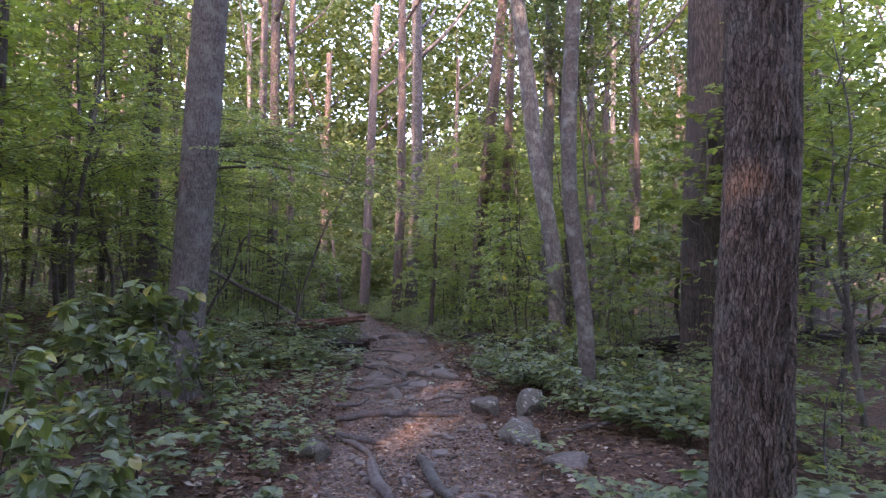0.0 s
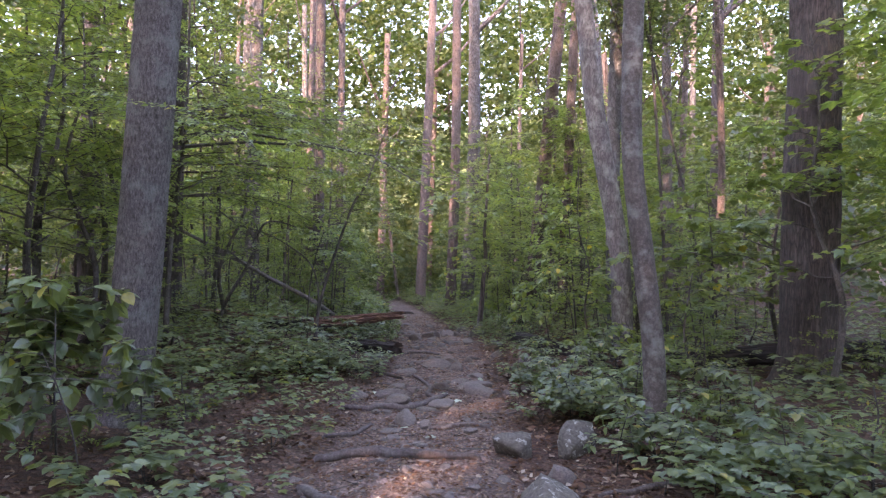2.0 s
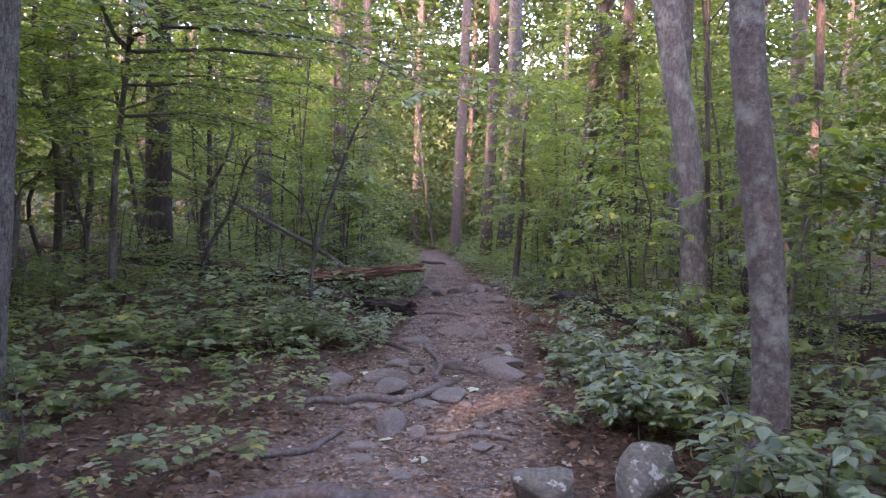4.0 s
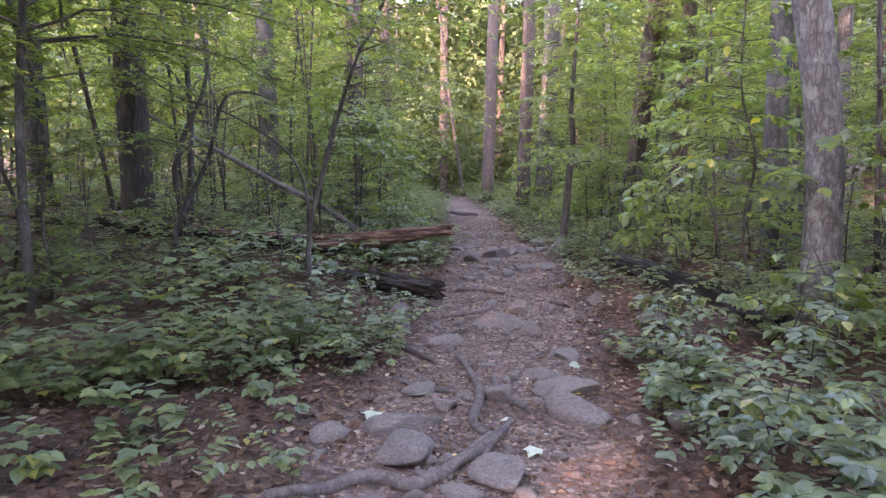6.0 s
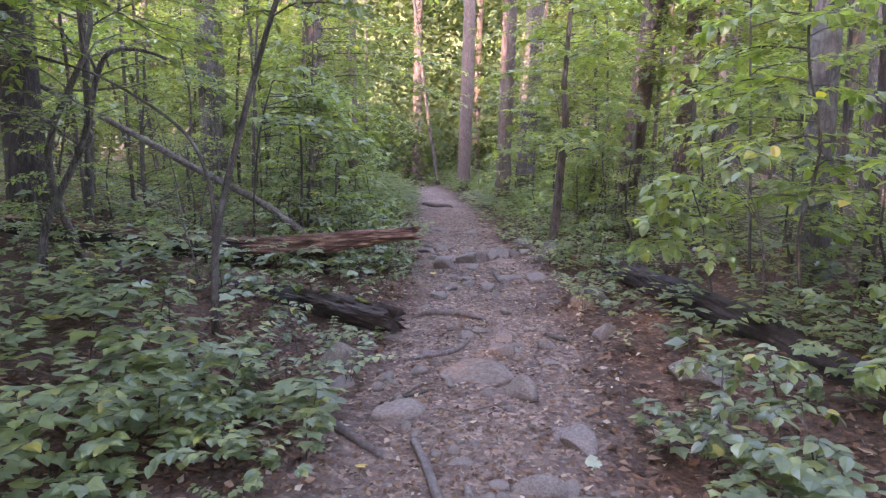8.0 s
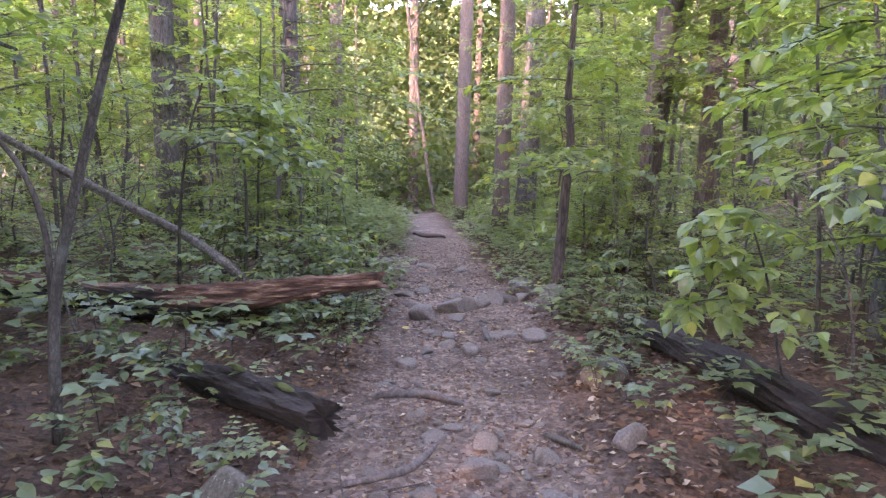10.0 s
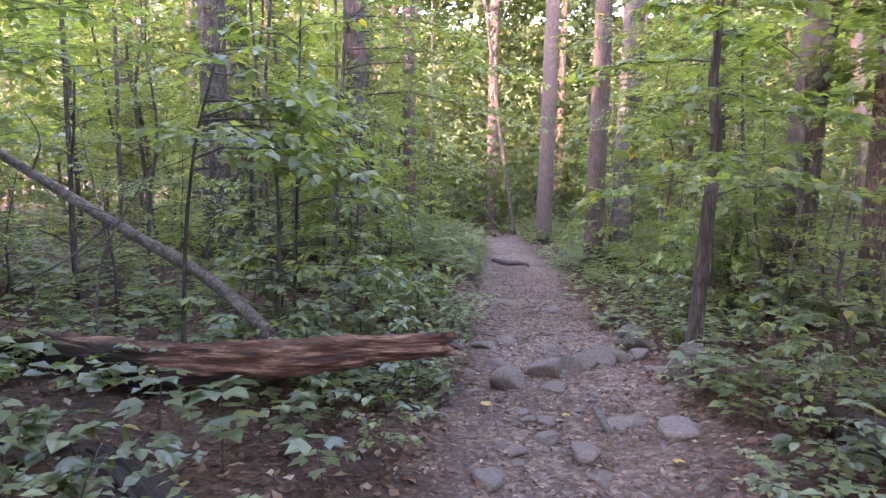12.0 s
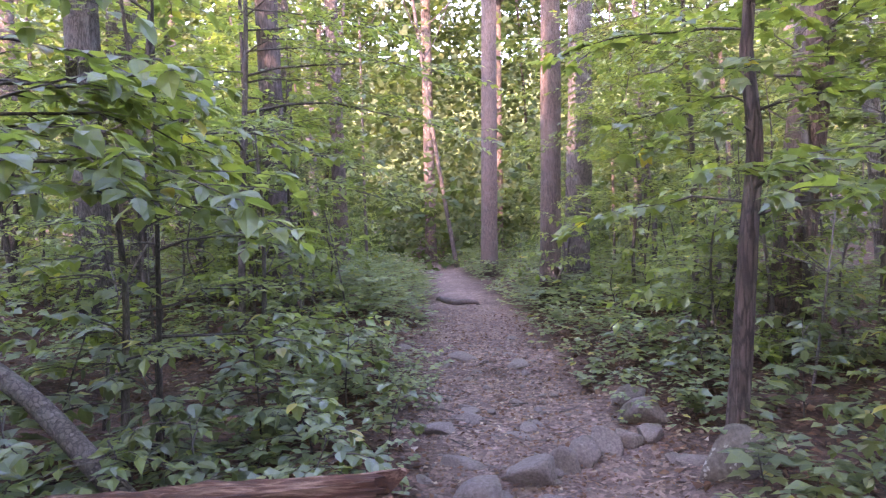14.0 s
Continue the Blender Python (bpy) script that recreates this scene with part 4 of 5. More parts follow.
# ---- fallen logs ----
def log(points, radii, mat, label, seed, segs=44):
    foot = np.array(points[len(points) // 2], float)
    line = smooth_path([np.array(p) - foot for p in points], 12)
    base = furrows(0.1, 16, seed)
    verts, tris = tube(line, radii, segs, lambda a, s: base(a, s * 0.6) * (1 + 0.2 * noise.noise((math.cos(a) * 1.5, math.sin(a) * 1.5, s * 1.6 + seed)) + 0.2 * noise.noise((math.cos(a) * 3.5, math.sin(a) * 3.5, s * 4 + seed)) + 0.12 * noise.noise((math.cos(a) * 8, math.sin(a) * 8, s * 9 + seed))))
    for k in range(segs):
        verts[k] += (line[0] - line[1]) / np.linalg.norm(line[0] - line[1]) * 0.16 * noise.noise((k * 0.9, seed, 0.5))
    root = new("fallen_log", tri_mesh("fallen_log", verts, tris, mat, False))
    root.location = foot
    return tagged(root, label, "log")


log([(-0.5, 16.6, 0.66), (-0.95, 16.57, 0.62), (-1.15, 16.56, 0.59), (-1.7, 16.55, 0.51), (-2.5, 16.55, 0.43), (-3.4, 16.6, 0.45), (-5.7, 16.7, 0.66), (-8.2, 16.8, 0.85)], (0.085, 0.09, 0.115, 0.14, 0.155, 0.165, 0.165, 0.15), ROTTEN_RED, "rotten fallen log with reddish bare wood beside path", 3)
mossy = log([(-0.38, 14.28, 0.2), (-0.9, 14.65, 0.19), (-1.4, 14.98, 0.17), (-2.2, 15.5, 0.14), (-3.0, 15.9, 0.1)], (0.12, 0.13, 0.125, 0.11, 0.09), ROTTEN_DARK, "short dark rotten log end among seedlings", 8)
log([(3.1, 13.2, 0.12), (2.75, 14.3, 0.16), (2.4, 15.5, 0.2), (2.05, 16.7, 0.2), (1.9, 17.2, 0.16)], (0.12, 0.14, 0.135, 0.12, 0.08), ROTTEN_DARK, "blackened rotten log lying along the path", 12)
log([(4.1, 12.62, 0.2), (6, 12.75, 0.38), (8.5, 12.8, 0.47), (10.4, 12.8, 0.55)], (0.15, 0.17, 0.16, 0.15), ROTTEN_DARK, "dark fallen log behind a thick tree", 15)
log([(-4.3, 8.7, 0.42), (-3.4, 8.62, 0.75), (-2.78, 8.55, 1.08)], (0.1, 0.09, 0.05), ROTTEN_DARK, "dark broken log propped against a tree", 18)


moss_mat, moss_tree, moss_node = material("moss", 0.95)
moss_noise = add(moss_tree, "ShaderNodeTexNoise", {"Scale": 60.0, "Detail": 4.0})
moss_tree.links.new(ramp(moss_tree, moss_noise.outputs["Fac"], (0.3, (0.05, 0.07, 0.015)), (0.7, (0.2, 0.22, 0.05))), moss_node.inputs["Base Color"])
moss_tree.links.new(add(moss_tree, "ShaderNodeBump", {"Height": moss_noise.outputs["Fac"], "Strength": 1.0, "Distance": 0.02}).outputs[0], moss_node.inputs["Normal"])


# ---- stones ----
def stone_mesh(seed, mat, level=3):
    bm = bmesh.new()
    bmesh.ops.create_icosphere(bm, subdivisions=level, radius=1.0)
    gen = np.random.default_rng(seed)
    planes = gen.normal(size=(9, 3))
    planes /= np.linalg.norm(planes, axis=1)[:, None]
    cut = gen.uniform(0.42, 0.78, 9)
    for v in bm.verts:
        p = np.array(v.co)
        for n, c in zip(planes, cut):
            over = p @ n - c
            if over > 0:
                p = p - n * over * 0.95
        p *= 1 + 0.1 * noise.noise(Vector(p) * 1.8 + Vector((seed, 0, 0))) + 0.04 * noise.noise(Vector(p) * 5)
        v.co = p
    me = bpy.data.meshes.new("stone")
    bm.to_mesh(me)
    bm.free()
    me.polygons.foreach_set("use_smooth", np.full(len(me.polygons), True))
    me.materials.append(mat)
    return me


for x, y, z, a, b in ((-0.72, 14.52, 0.315, 0.16, 0.05), (-1.15, 14.82, 0.335, 0.12, 0.045)):
    moss = part("moss", stone_mesh(60, moss_mat, 2), mossy, "yellow-green moss cushion")
    moss.matrix_local = Matrix.LocRotScale(Vector((x, y, z)) - mossy.location, Euler((0, 0, 2.5)), (a, b, 0.03))
PLAIN = [stone_mesh(k, STONE) for k in range(7)]
LICHEN = [stone_mesh(20 + k, STONE_LICHEN) for k in range(4)]
SMALL = [stone_mesh(40 + k, STONE, 2) for k in range(5)]


def stone(me, x, y, a, b, c, turn, label, sunk=0.3):
    ob = new("stone", me)
    ob.matrix_basis = Matrix.LocRotScale((x, y, height(x, y) + c * (0.8 - 2 * sunk)), Euler((random.uniform(-0.15, 0.15), random.uniform(-0.15, 0.15), turn)), (a, b, c))
    tagged(ob, label, "stone", "stones on the path")


random.seed(8)
for n, (x, y, a, b, c) in enumerate(((1.26, 8.1, 0.29, 0.23, 0.2), (1.87, 8.4, 0.42, 0.3, 0.21), (1.38, 6.65, 0.3, 0.23, 0.21), (-0.6, 6.05, 0.19, 0.16, 0.15), (1.7, 10.8, 0.19, 0.14, 0.11), (-0.7, 13.6, 0.2, 0.17, 0.16), (1.48, 15.7, 0.2, 0.2, 0.2), (1.97, 13.4, 0.22, 0.18, 0.13), (2.15, 11.0, 0.2, 0.16, 0.12), (1.85, 12.6, 0.22, 0.18, 0.13))):
    stone(LICHEN[n % 4], x, y, a, b, c, n * 1.3, "rounded grey stone with pale lichen patches", 0.3)
for n, (x, y, a, b, c) in enumerate(((1.58, 5.6, 0.26, 0.17, 0.1), (1.55, 7.45, 0.18, 0.14, 0.13), (0.12, 9.3, 0.22, 0.17, 0.15), (0.55, 10.15, 0.27, 0.18, 0.1), (1.0, 11.6, 0.26, 0.19, 0.08), (-0.1, 10.75, 0.3, 0.18, 0.11),
                                     (-0.54, 10.5, 0.15, 0.12, 0.09), (-0.03, 10.38, 0.32, 0.2, 0.1), (1.02, 11.12, 0.33, 0.19, 0.13), (0.77, 11.9, 0.16, 0.12, 0.1), (0.5, 11.33, 0.13, 0.12, 0.12), (1.05, 12.45, 0.2, 0.13, 0.07), (0.37, 13.45, 0.33, 0.13, 0.14),
                                     (0.73, 13.15, 0.14, 0.12, 0.12), (-0.12, 12.78, 0.24, 0.15, 0.09), (-0.57, 13.25, 0.17, 0.1, 0.06), (0.96, 14.36, 0.1, 0.1, 0.09), (0.1, 11.15, 0.14, 0.1, 0.06), (0.56, 14.08, 0.12, 0.1, 0.09), (0.57, 14.48, 0.11, 0.09, 0.08),
                                     (1.46, 14.5, 0.17, 0.13, 0.11), 
                                     (0.39, 16.62, 0.14, 0.12, 0.08), (0.13, 16.86, 0.11, 0.1, 0.06), (0.68, 17.26, 0.2, 0.13, 0.05), (0.09, 17.2, 0.1, 0.07, 0.05), (-0.18, 16.14, 0.15, 0.11, 0.07), (-0.07, 16.6, 0.1, 0.08, 0.05), (-0.45, 18.73, 0.2, 0.15, 0.06),
                                     (-0.69, 19.45, 0.2, 0.15, 0.07), (-0.14, 21.76, 0.25, 0.15, 0.06), (-0.77, 22.27, 0.25, 0.2, 0.06), (0.98, 17.1, 0.18, 0.15, 0.11), (0.9, 20.2, 0.2, 0.16, 0.14))):
    turn = 0.08 if abs(y - 13.45) < 0.01 and a > 0.3 else n * 0.7
    stone(PLAIN[n % 7], x, y, a, b, c * 1.15, turn, "weathered brown-grey stone set in the dirt path", 0.37)
for n, (x, y, a, b, c) in enumerate(((-0.26, 18.05, 0.21, 0.16, 0.17), (0.03, 18.4, 0.22, 0.15, 0.16), (0.2, 18.66, 0.12, 0.15, 0.16), (0.34, 18.82, 0.13, 0.19, 0.17), (0.5, 19.02, 0.15, 0.17, 0.15), (0.68, 19.2, 0.2, 0.14, 0.13), (0.9, 19.3, 0.14, 0.12, 0.1), (0.95, 19.75, 0.26, 0.2, 0.2))):
    stone(PLAIN[(n * 3) % 7], x, y, a, b, c, 0.75, "brown-grey stone of a low ledge across the path", 0.33)
stone(LICHEN[1], 1.24, 18.4, 0.26, 0.2, 0.25, 0.4, "large greenish-grey stone beside the path", 0.3)
for n in range(46):
    y = 6.2 + 18 * random.random() ** 1.3
    x = trail(y) + random.gauss(0, 0.5)
    s = random.uniform(0.06, 0.13)
    stone(PLAIN[n % 7], x, y, s * random.uniform(1.0, 1.7), s, s * random.uniform(0.4, 0.75), random.uniform(0, 6.28), "weathered brown-grey stone set in the dirt path", 0.48)
for n in range(240):
    y = random.uniform(4.2, 23)
    x = trail(y) + random.gauss(0, 0.42)
    s = random.uniform(0.025, 0.075)
    stone(SMALL[n % 5], x, y, s * random.uniform(0.9, 1.6), s, s * random.uniform(0.45, 0.8), random.uniform(0, 6.28), "small brown-grey stone on the dirt path", 0.3)


# ---- roots and sticks ----
def root_piece(points, r, label, name="tree_root", lift=0.65, mat=None):
    pts = smooth_path([(x, y, 0) for x, y in points], 9)
    pts[:, 2] = [height(x, y) + r * lift for x, y, _ in pts]
    pts[0, 2] -= 1.5 * r
    pts[-1, 2] -= 1.5 * r
    foot = pts[0].copy()
    rough = furrows(0.06, 10, r * 100 + points[0][0])
    ob = new(name, tri_mesh(name, *tube(pts - foot, (r * 0.7, r * 1.1, r, r * 0.6), 12, rough), mat or BARK_ROOT, True))
    ob.location = foot
    tagged(ob, label, "root" if name == "tree_root" else "stick")


for pts, r in (([(-0.55, 7.75), (-0.1, 7.93), (0.3, 7.92), (0.95, 7.9)], 0.046), ([(-0.65, 9.62), (-0.18, 10.0), (0.15, 10.0), (0.5, 10.75)], 0.04), ([(-0.1, 5.9), (-0.05, 5.4), (0.07, 4.85)], 0.05), ([(-0.5, 6.98), (-0.2, 6.72), (0.1, 6.55)], 0.036),
               ([(-0.42, 6.8), (-0.22, 6.45), (-0.07, 5.85)], 0.03), ([(0.05, 12.4), (0.28, 11.71), (0.35, 11.31), (0.33, 10.9), (0.46, 10.61), (0.44, 10.25)], 0.032), ([(0.4, 11.9), (0.45, 11.55), (0.35, 11.3)], 0.024), ([(0.36, 11.45), (0.55, 11.3), (0.72, 11.05)], 0.027),
               ([(-0.95, 13.15), (-0.44, 12.5), (-0.08, 12.15)], 0.03), ([(-0.4, 11.7), (-0.05, 11.5), (0.2, 11.45)], 0.022), ([(-0.3, 15.3), (0.1, 15.35), (0.4, 15.25)], 0.035), ([(-1.9, 28.4), (-1.5, 27.6), (-0.9, 27.4)], 0.06), ([(1.75, 6.9), (2.3, 7.1), (2.9, 6.8)], 0.025), ([(0.2, 10.2), (0.45, 10.5), (0.6, 10.95)], 0.035), ([(-0.6, 8.4), (-0.3, 8.75), (-0.2, 9.2)], 0.025), ([(-0.2, 13.9), (0.15, 14.1), (0.3, 14.5)], 0.025), ([(0.4, 9.0), (0.75, 9.15), (1.1, 9.05)], 0.028)):
    root_piece(pts, r, "smooth brown tree root crossing the dirt path")
for pts, r in (([(0.32, 6.0), (0.4, 5.4), (0.5, 4.7)], 0.045), ([(0.44, 17.65), (0.49, 17.3), (0.54, 16.98)], 0.03), ([(0.95, 14.7), (1.2, 14.45)], 0.022), ([(-0.15, 13.05), (0.1, 13.2)], 0.014), ([(-0.2, 13.0), (0.02, 13.35)], 0.012), ([(0.6, 6.0), (0.75, 6.3)], 0.012)):
    root_piece(pts, r, "short broken dead stick on the path", "dead_stick", 0.9, BARK_TWIG)


# ---- seedlings and ground cover ----
def seedling_arrays(kind, seed, fine):
    """Wood and leaves of a low plant at the origin."""
    gen = np.random.default_rng(seed)
    wood, P, D, L = [], [], [], []
    if kind == "creeper":
        for _ in range(5):
            a, h = gen.uniform(0, 6.28), gen.uniform(0.08, 0.2)
            tip = np.array((math.cos(a) * 0.12, math.sin(a) * 0.12, h))
            wood.append(tube(np.linspace((0, 0, 0), tip, 3), (0.003, 0.002), 3, cap=False))
            for b in np.linspace(-1.3, 1.3, 5):
                P.append(tip)
                D.append((math.cos(a + b), math.sin(a + b), -0.1))
                L.append(gen.uniform(0.075, 0.12) * (1 - 0.2 * abs(b)))
    elif kind == "whorl":
        h = gen.uniform(0.22, 0.42)
        lean = gen.normal(0, 0.06, 2)
        line = smooth_path([(0, 0, 0), (lean[0] * 0.4, lean[1] * 0.4, h * 0.55), (*lean, h)], 3)
        wood.append(tube(line, (0.005, 0.003), 4, cap=False))
        for q, n in ((0.55, 2), (0.8, 4), (1.0, 5)):
            base = line[int(q * (len(line) - 1))]
            for k in range(n):
                a = 6.28 * k / n + gen.uniform(0, 1)
                out = np.array((math.cos(a), math.sin(a), 0.25))
                tip = base + out * gen.uniform(0.03, 0.08)
                wood.append(tube(np.array([base, tip]), (0.002, 0.0015), 3, cap=False))
                P.append(tip)
                D.append(out - (0, 0, 0.3))
                L.append(gen.uniform(0.075, 0.135))
    else:
        for s in range(3):
            a, run, h = gen.uniform(0, 6.28), gen.uniform(0.2, 0.42), gen.uniform(0.18, 0.4)
            out = np.array((math.cos(a), math.sin(a), 0))
            line = smooth_path([(0, 0, 0), out * run * 0.3 + (0, 0, h * 0.75), out * run + (0, 0, h)], 4)
            wood.append(tube(line, (0.0045, 0.0015), 4, cap=False))
            side = np.cross(out, (0, 0, 1))
            for q in np.linspace(0.4, 1, 6):
                p = line[int(q * (len(line) - 1))]
                for sign in (-1, 1):
                    P.append(p)
                    D.append(out * 0.6 + sign * side + gen.normal(0, 0.15, 3))
                    L.append(gen.uniform(0.055, 0.095) * (1.15 - 0.3 * q))
    n = len(P)
    L = np.array(L)
    shape = {"whorl": "maple" if seed % 2 else "ovate"}.get(kind, "ovate") if fine is True else fine
    wide = 0.95 if shape == "maple" else 0.76
    return joined(wood), leaves(P, D, gen.normal(0, 0.22, (n, 3)) + (0, 0, 1), L, L * wide, shape)


KINDS = ("creeper", "whorl", "sprig", "whorl", "sprig", "creeper", "sprig", "whorl")
FINE = [(tri_mesh("stem", *w, BARK_TWIG), tri_mesh("foliage", *l, LEAF_UNDER)) for w, l in (seedling_arrays(k, n, True) for n, k in enumerate(KINDS))]
COARSE = [seedling_arrays(k, n, True)[1] for n, k in enumerate(KINDS)]
PLAINEST = [seedling_arrays(k, n, "fold")[1] for n, k in enumerate(KINDS)]
FAR_COVER = [seedling_arrays(k, n, "rhomb")[1] for n, k in enumerate(KINDS)]
SAID = {"creeper": "low creeper with five-fingered dull green leaves", "whorl": "knee-high seedling with a whorl of broad leaves", "sprig": "low arching sprigs with paired oval leaves"}

for n, (x, y, s) in enumerate(((-1.85, 15.2, 1.5), (-1.5, 15.55, 1.4), (-2.2, 15.35, 1.5), (-1.25, 15.8, 1.2), (-1.95, 15.65, 1.3), (-2.5, 15.1, 1.4), (-0.95, 15.6, 1.0), (-1.5, 12.7, 1.4), (-1.1, 13.0, 1.2), (-1.8, 13.1, 1.4), (-1.3, 13.5, 1.1), (-2.1, 12.6, 1.5), (-1.0, 12.4, 1.0),
                               (-2.6, 13.6, 1.4), (-1.6, 11.4, 1.3), (-1.1, 10.9, 1.1), (-1.9, 10.6, 1.4), (-1.4, 10.1, 1.3), (-2.2, 11.7, 1.5), (-1.2, 11.8, 1.2), (-1.7, 9.7, 1.2), (1.95, 9.2, 1.2), (2.2, 8.1, 1.3), (1.85, 10.2, 1.1), (2.05, 13.9, 1.2), (1.65, 16.5, 1.1), (1.35, 17.6, 1.0))):
    root = new("seedling")
    root.matrix_basis = Matrix.LocRotScale((x, y, height(x, y) - 0.01), Euler((0, 0, n * 1.7)), (s, s, s))
    k = (0, 1, 5, 3, 7)[n % 5]
    tagged(part("stem", FINE[k][0], root), kind="stuff")
    tagged(part("foliage", FINE[k][1], root), kind="stuff")
    tagged(root, SAID[KINDS[k]], "seedling", "forest floor seedlings")
gen = np.random.default_rng(77)
cover, things = [], 0
while len(cover) < 3700:
    y = -2.0 + 42 * gen.random() ** 1.25
    side = -1 if gen.random() < 0.55 else 1
    d = side * (0.85 + (side > 0) * 0.2 - 0.25 * (y > 19.5) + abs(gen.normal(0, 1)) * ((2.8 + 0.1 * max(y, 0)) if gen.random() < 0.4 else (1.1 + 0.05 * max(y, 0))))
    x = trail(y) + d
    open_ = noise.noise((x * 0.5, y * 0.5, 12.0))
    if open_ < (-0.05 if side > 0 or y > 15 else 0.12) and gen.random() < 0.8:
        continue
    if 1.4 < x < 3.0 and 13.4 < y < 17.4 and gen.random() < 0.6:
        continue
    if -3.2 < x < 0 and 14.9 < y < 16.4 and gen.random() < 0.8:
        continue
    if min((x - a) ** 2 + (y - b) ** 2 for a, b in ((2.0, 3.5), (-2.46, 8.2), (2.74, 8.75), (5.82, 11.75))) < 0.12:
        continue
    if side > 0 and 4.5 < y < 8.9 and x < 2.3 and gen.random() < 0.96:
        continue
    k = int(gen.integers(0, 8))
    s = gen.uniform(0.7, 1.35) * (1.0 if abs(d) > 1.5 else 0.8) * (1.5 if y > 24 else 1.0)
    turn = gen.uniform(0, 6.28)
    z = height(x, y)
    if things < 265 and abs(d) < 2.6 and y < 20 and gen.random() < 0.55:
        root = new("seedling")
        root.matrix_basis = Matrix.LocRotScale((x, y, z - 0.01), Euler((0, 0, turn)), (s, s, s))
        tagged(part("stem", FINE[k][0], root), kind="stuff")
        tagged(part("foliage", FINE[k][1], root), kind="stuff")
        tagged(root, SAID[KINDS[k]], "seedling", "forest floor seedlings")
        things += 1
    else:
        V, T = COARSE[k] if 0 < y < 13 and abs(d) < 3.2 else PLAINEST[k] if y < 22 else FAR_COVER[k]
        c, q = math.cos(turn), math.sin(turn)
        cover.append((np.stack([(V[:, 0] * c - V[:, 1] * q) * s + x, (V[:, 0] * q + V[:, 1] * c) * s + y, V[:, 2] * s + z], 1), T))
for _ in range(1100):
    y = gen.uniform(8, 30)
    x = trail(y) + gen.choice((-1, -1, 1)) * gen.uniform(3, 10)
    V, T = PLAINEST[int(gen.integers(0, 8))]
    turn, s = gen.uniform(0, 6.28), gen.uniform(0.9, 1.7)
    c, q = math.cos(turn), math.sin(turn)
    cover.append((np.stack([(V[:, 0] * c - V[:, 1] * q) * s + x, (V[:, 0] * q + V[:, 1] * c) * s + y, V[:, 2] * s + height(x, y)], 1), T))
tagged(new("undergrowth", tri_mesh("undergrowth", *joined(cover), LEAF_UNDER)), "dense low green seedlings covering the forest floor", "undergrowth", kind="stuff")


# ---- leaf litter, pebbles, twigs ----
n = 50000
gen = np.random.default_rng(91)
y = 1.0 + 25 * gen.random(n) ** 1.3
d = gen.normal(0, 1, n) * (1.3 + 0.1 * y)
x = np.interp(y, TRAIL_Y, TRAIL_X) + d
z = np.array([height(a, b) for a, b in zip(x, y)]) + gen.uniform(0.004, 0.022, n)
a = gen.uniform(0, 6.28, n)
D = np.stack([np.cos(a), np.sin(a), gen.normal(0, 0.18, n)], 1)
N = np.stack([gen.normal(0, 0.5, n), gen.normal(0, 0.5, n), np.where(gen.random(n) < 0.5, 1, -1)], 1)
L = gen.uniform(0.03, 0.095, n) * np.where(np.abs(d) < 0.8, 0.6, 1.0)
tagged(new("leaf_litter", tri_mesh("leaf_litter", *leaves(np.stack([x, y, z], 1), D, N, L, L * gen.uniform(0.4, 0.75, n), "fold"), LEAF_DEAD)), "brown dead leaves scattered over the soil", "leaf litter", kind="stuff")

n = 15000
y = 3.0 + 24 * gen.random(n) ** 1.25
x = np.interp(y, TRAIL_Y, TRAIL_X) + gen.normal(0, 0.55, n)
z = np.array([height(a, b) for a, b in zip(x, y)]) + gen.uniform(0.003, 0.012, n)
a = gen.uniform(0, 6.28, n)
D = np.stack([np.cos(a), np.sin(a), gen.normal(0, 0.2, n)], 1)
N = np.stack([gen.normal(0, 0.35, n), gen.normal(0, 0.35, n), np.ones(n)], 1)
L = gen.uniform(0.015, 0.05, n)
tagged(new("leaf_crumbs", tri_mesh("leaf_crumbs", *leaves(np.stack([x, y, z], 1), D, N, L, L * gen.uniform(0.4, 0.8, n), "rhomb"), LEAF_DEAD)), "trodden crumbs of dead leaves on the path", "leaf litter", kind="stuff")

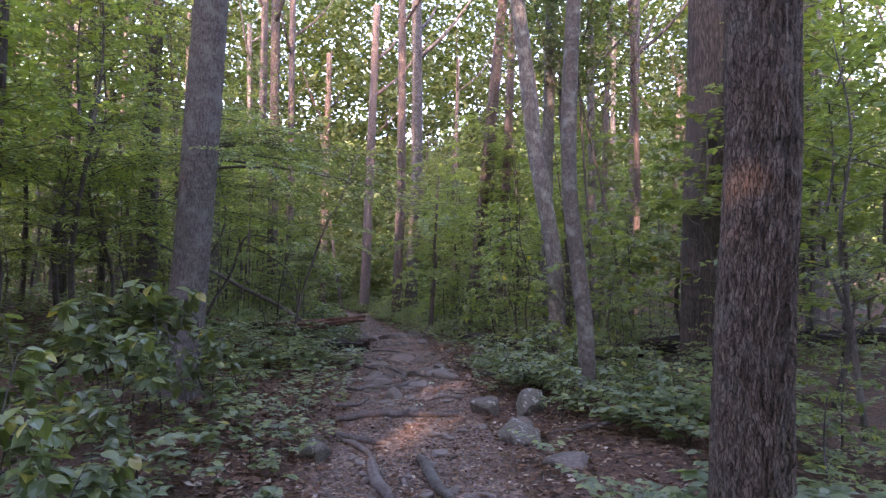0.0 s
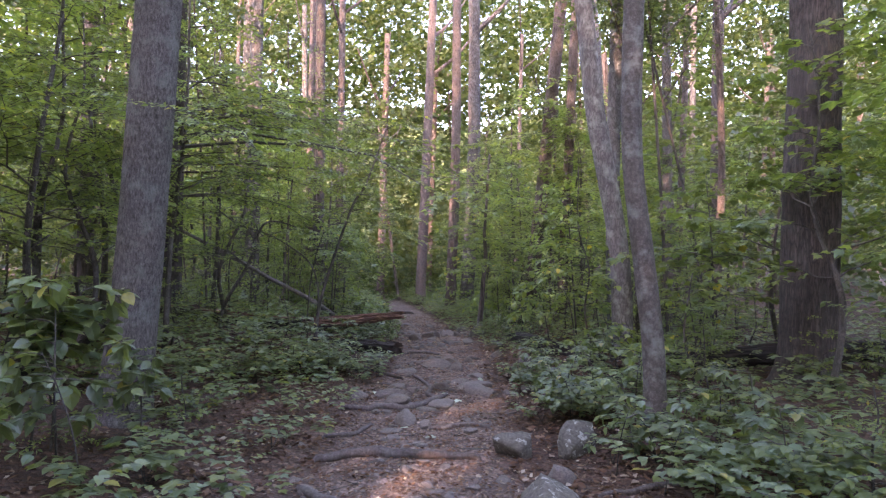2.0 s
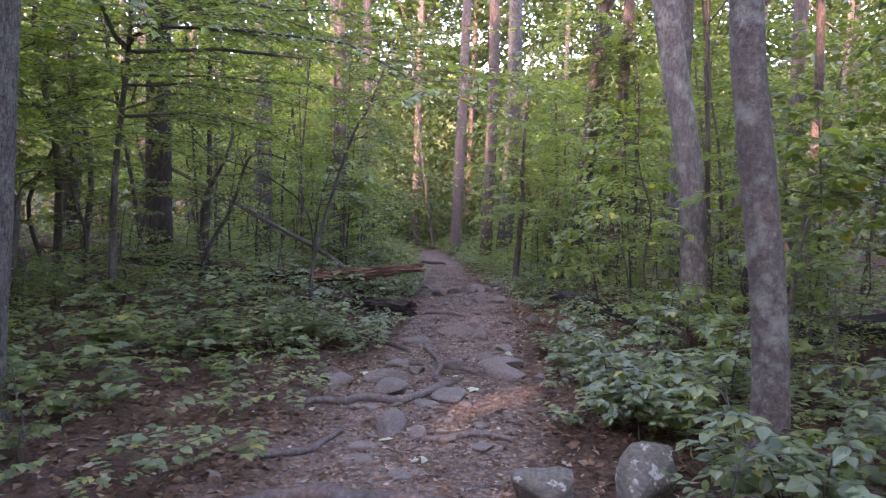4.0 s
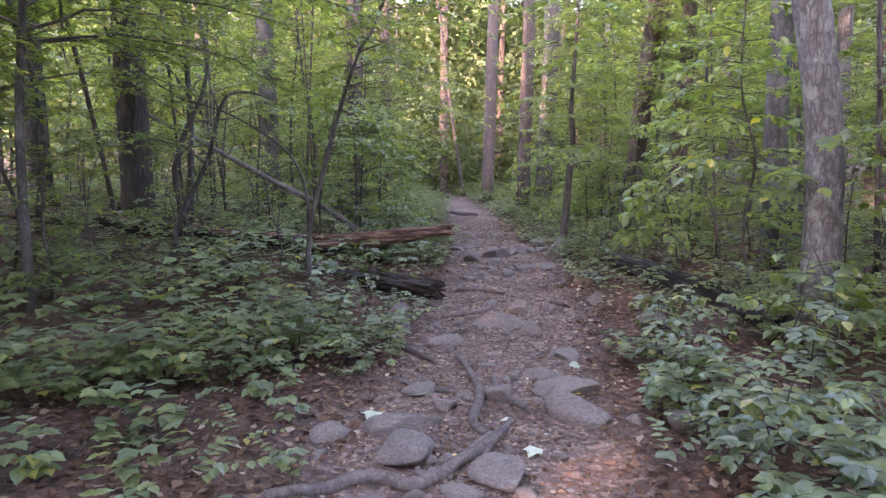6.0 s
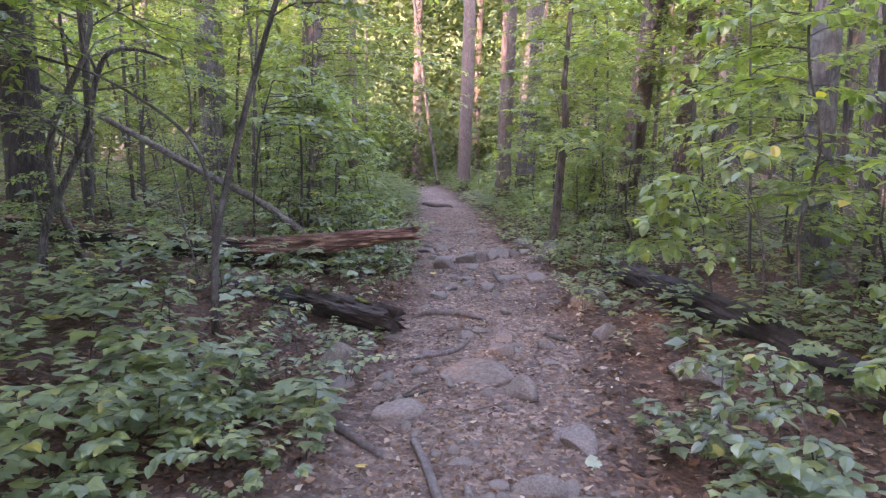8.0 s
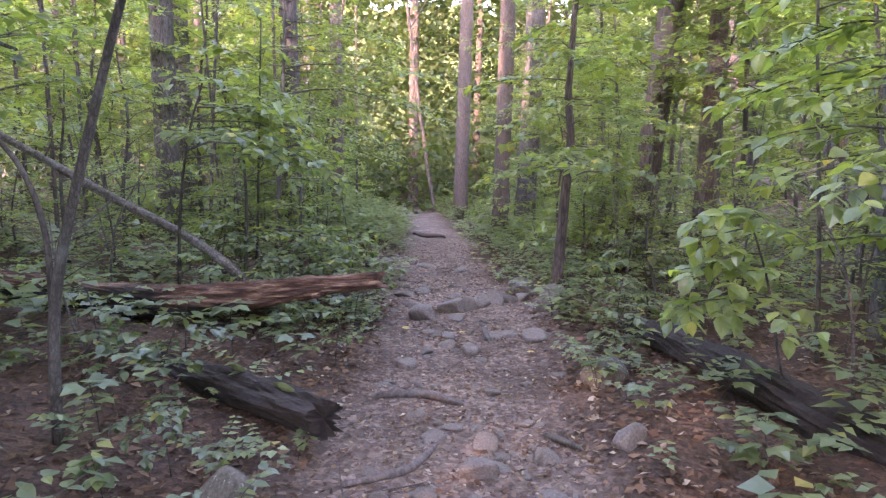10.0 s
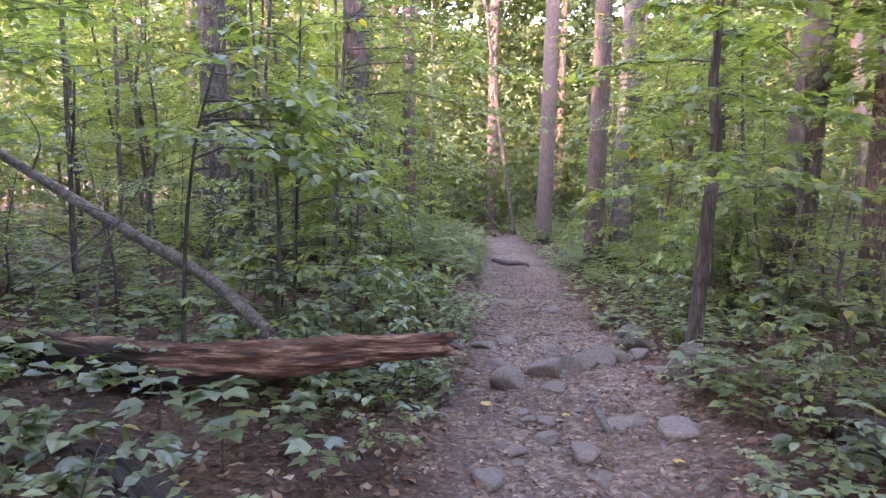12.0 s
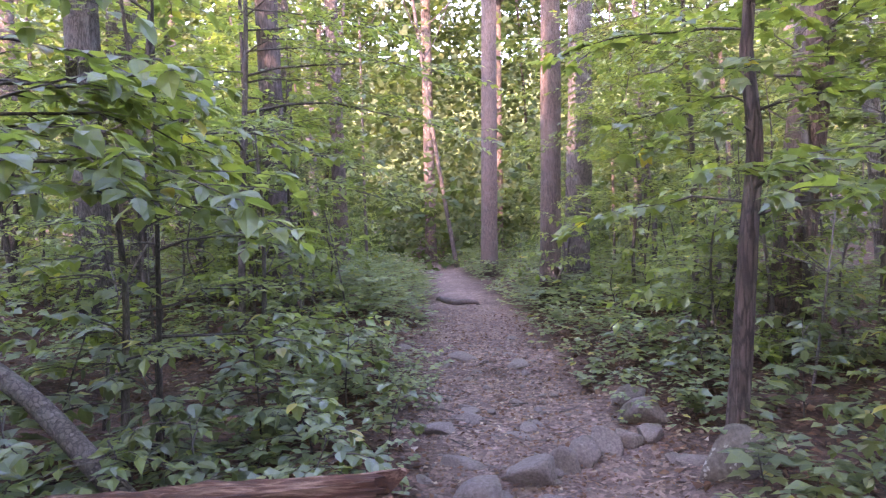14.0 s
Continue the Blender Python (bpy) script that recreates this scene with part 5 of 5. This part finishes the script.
n = 3200
y = 3.5 + 20 * gen.random(n) ** 1.2
x = np.interp(y, TRAIL_Y, TRAIL_X) + gen.normal(0, 0.48, n)
ico = bmesh.new()
bmesh.ops.create_icosphere(ico, subdivisions=1, radius=1.0)
iv = np.array([v.co[:] for v in ico.verts])
it = np.array([[v.index for v in f.verts] for f in ico.faces])
ico.free()
size = gen.uniform(0.006, 0.024, (n, 1)) * gen.uniform(0.6, 1.4, (n, 3)) * (1, 1, 0.6)
z = np.array([height(p, q) for p, q in zip(x, y)])
V = iv[None] * (1 + gen.normal(0, 0.12, (n, len(iv), 1))) * size[:, None] + np.stack([x, y, z], 1)[:, None]
T = it[None] + (np.arange(n) * len(iv))[:, None, None]
tagged(new("pebbles", tri_mesh("pebbles", V.reshape(-1, 3), T.reshape(-1, 3), STONE)), "small grey pebbles strewn along the path", "pebbles", kind="stuff")

sticks = []
for _ in range(420):
    y = 1.5 + 22 * gen.random() ** 1.2
    x = trail(y) + gen.normal(0, 1.6)
    a, run = gen.uniform(0, 6.28), gen.uniform(0.1, 0.45)
    p = [(x, y), (x + math.cos(a) * run * 0.5 + gen.normal(0, 0.02), y + math.sin(a) * run * 0.5), (x + math.cos(a) * run, y + math.sin(a) * run)]
    sticks.append(tube(np.array([(u, v, height(u, v) + 0.012) for u, v in p]), (gen.uniform(0.003, 0.008), 0.002), 4, cap=False))
tagged(new("twigs", tri_mesh("twigs", *joined(sticks), BARK_TWIG)), "thin dead twigs on the forest floor", "twigs", kind="stuff")

# single fallen leaves on the path
FALLEN = [tri_mesh("fallen_leaf", *leaves([(0, 0, 0)], [(1, 0, 0)], [(0, 0, 1)], [0.13], [0.125], "maple"), m) for m in (LEAF_PALE, LEAF_YELLOW)]
for x, y, k, s in ((-0.1, 11.3, 0, 1.0), (-0.35, 10.95, 0, 1.1), (1.05, 12.2, 0, 0.9), (-0.2, 12.0, 1, 0.6), (1.05, 11.45, 1, 0.6), (0.3, 10.35, 1, 0.8), (-0.4, 17.45, 1, 0.7), (0.25, 17.35, 1, 0.5), (0.6, 10.9, 0, 0.7), (0.75, 10.5, 0, 0.9), (0.9, 16.6, 1, 0.6), (0.5, 8.6, 0, 0.9), (0.2, 8.9, 0, 0.8)):
    ob = new("fallen_leaf", FALLEN[k])
    ob.matrix_basis = Matrix.LocRotScale((x, y, height(x, y) + 0.03), Euler((gen.normal(0, 0.12), gen.normal(0, 0.12), gen.uniform(0, 6.28))), (s, s, s))
    tagged(ob, ("pale grey-green fallen maple leaf on the path", "yellow fallen leaf on the path")[k], "leaf", "fallen leaves")
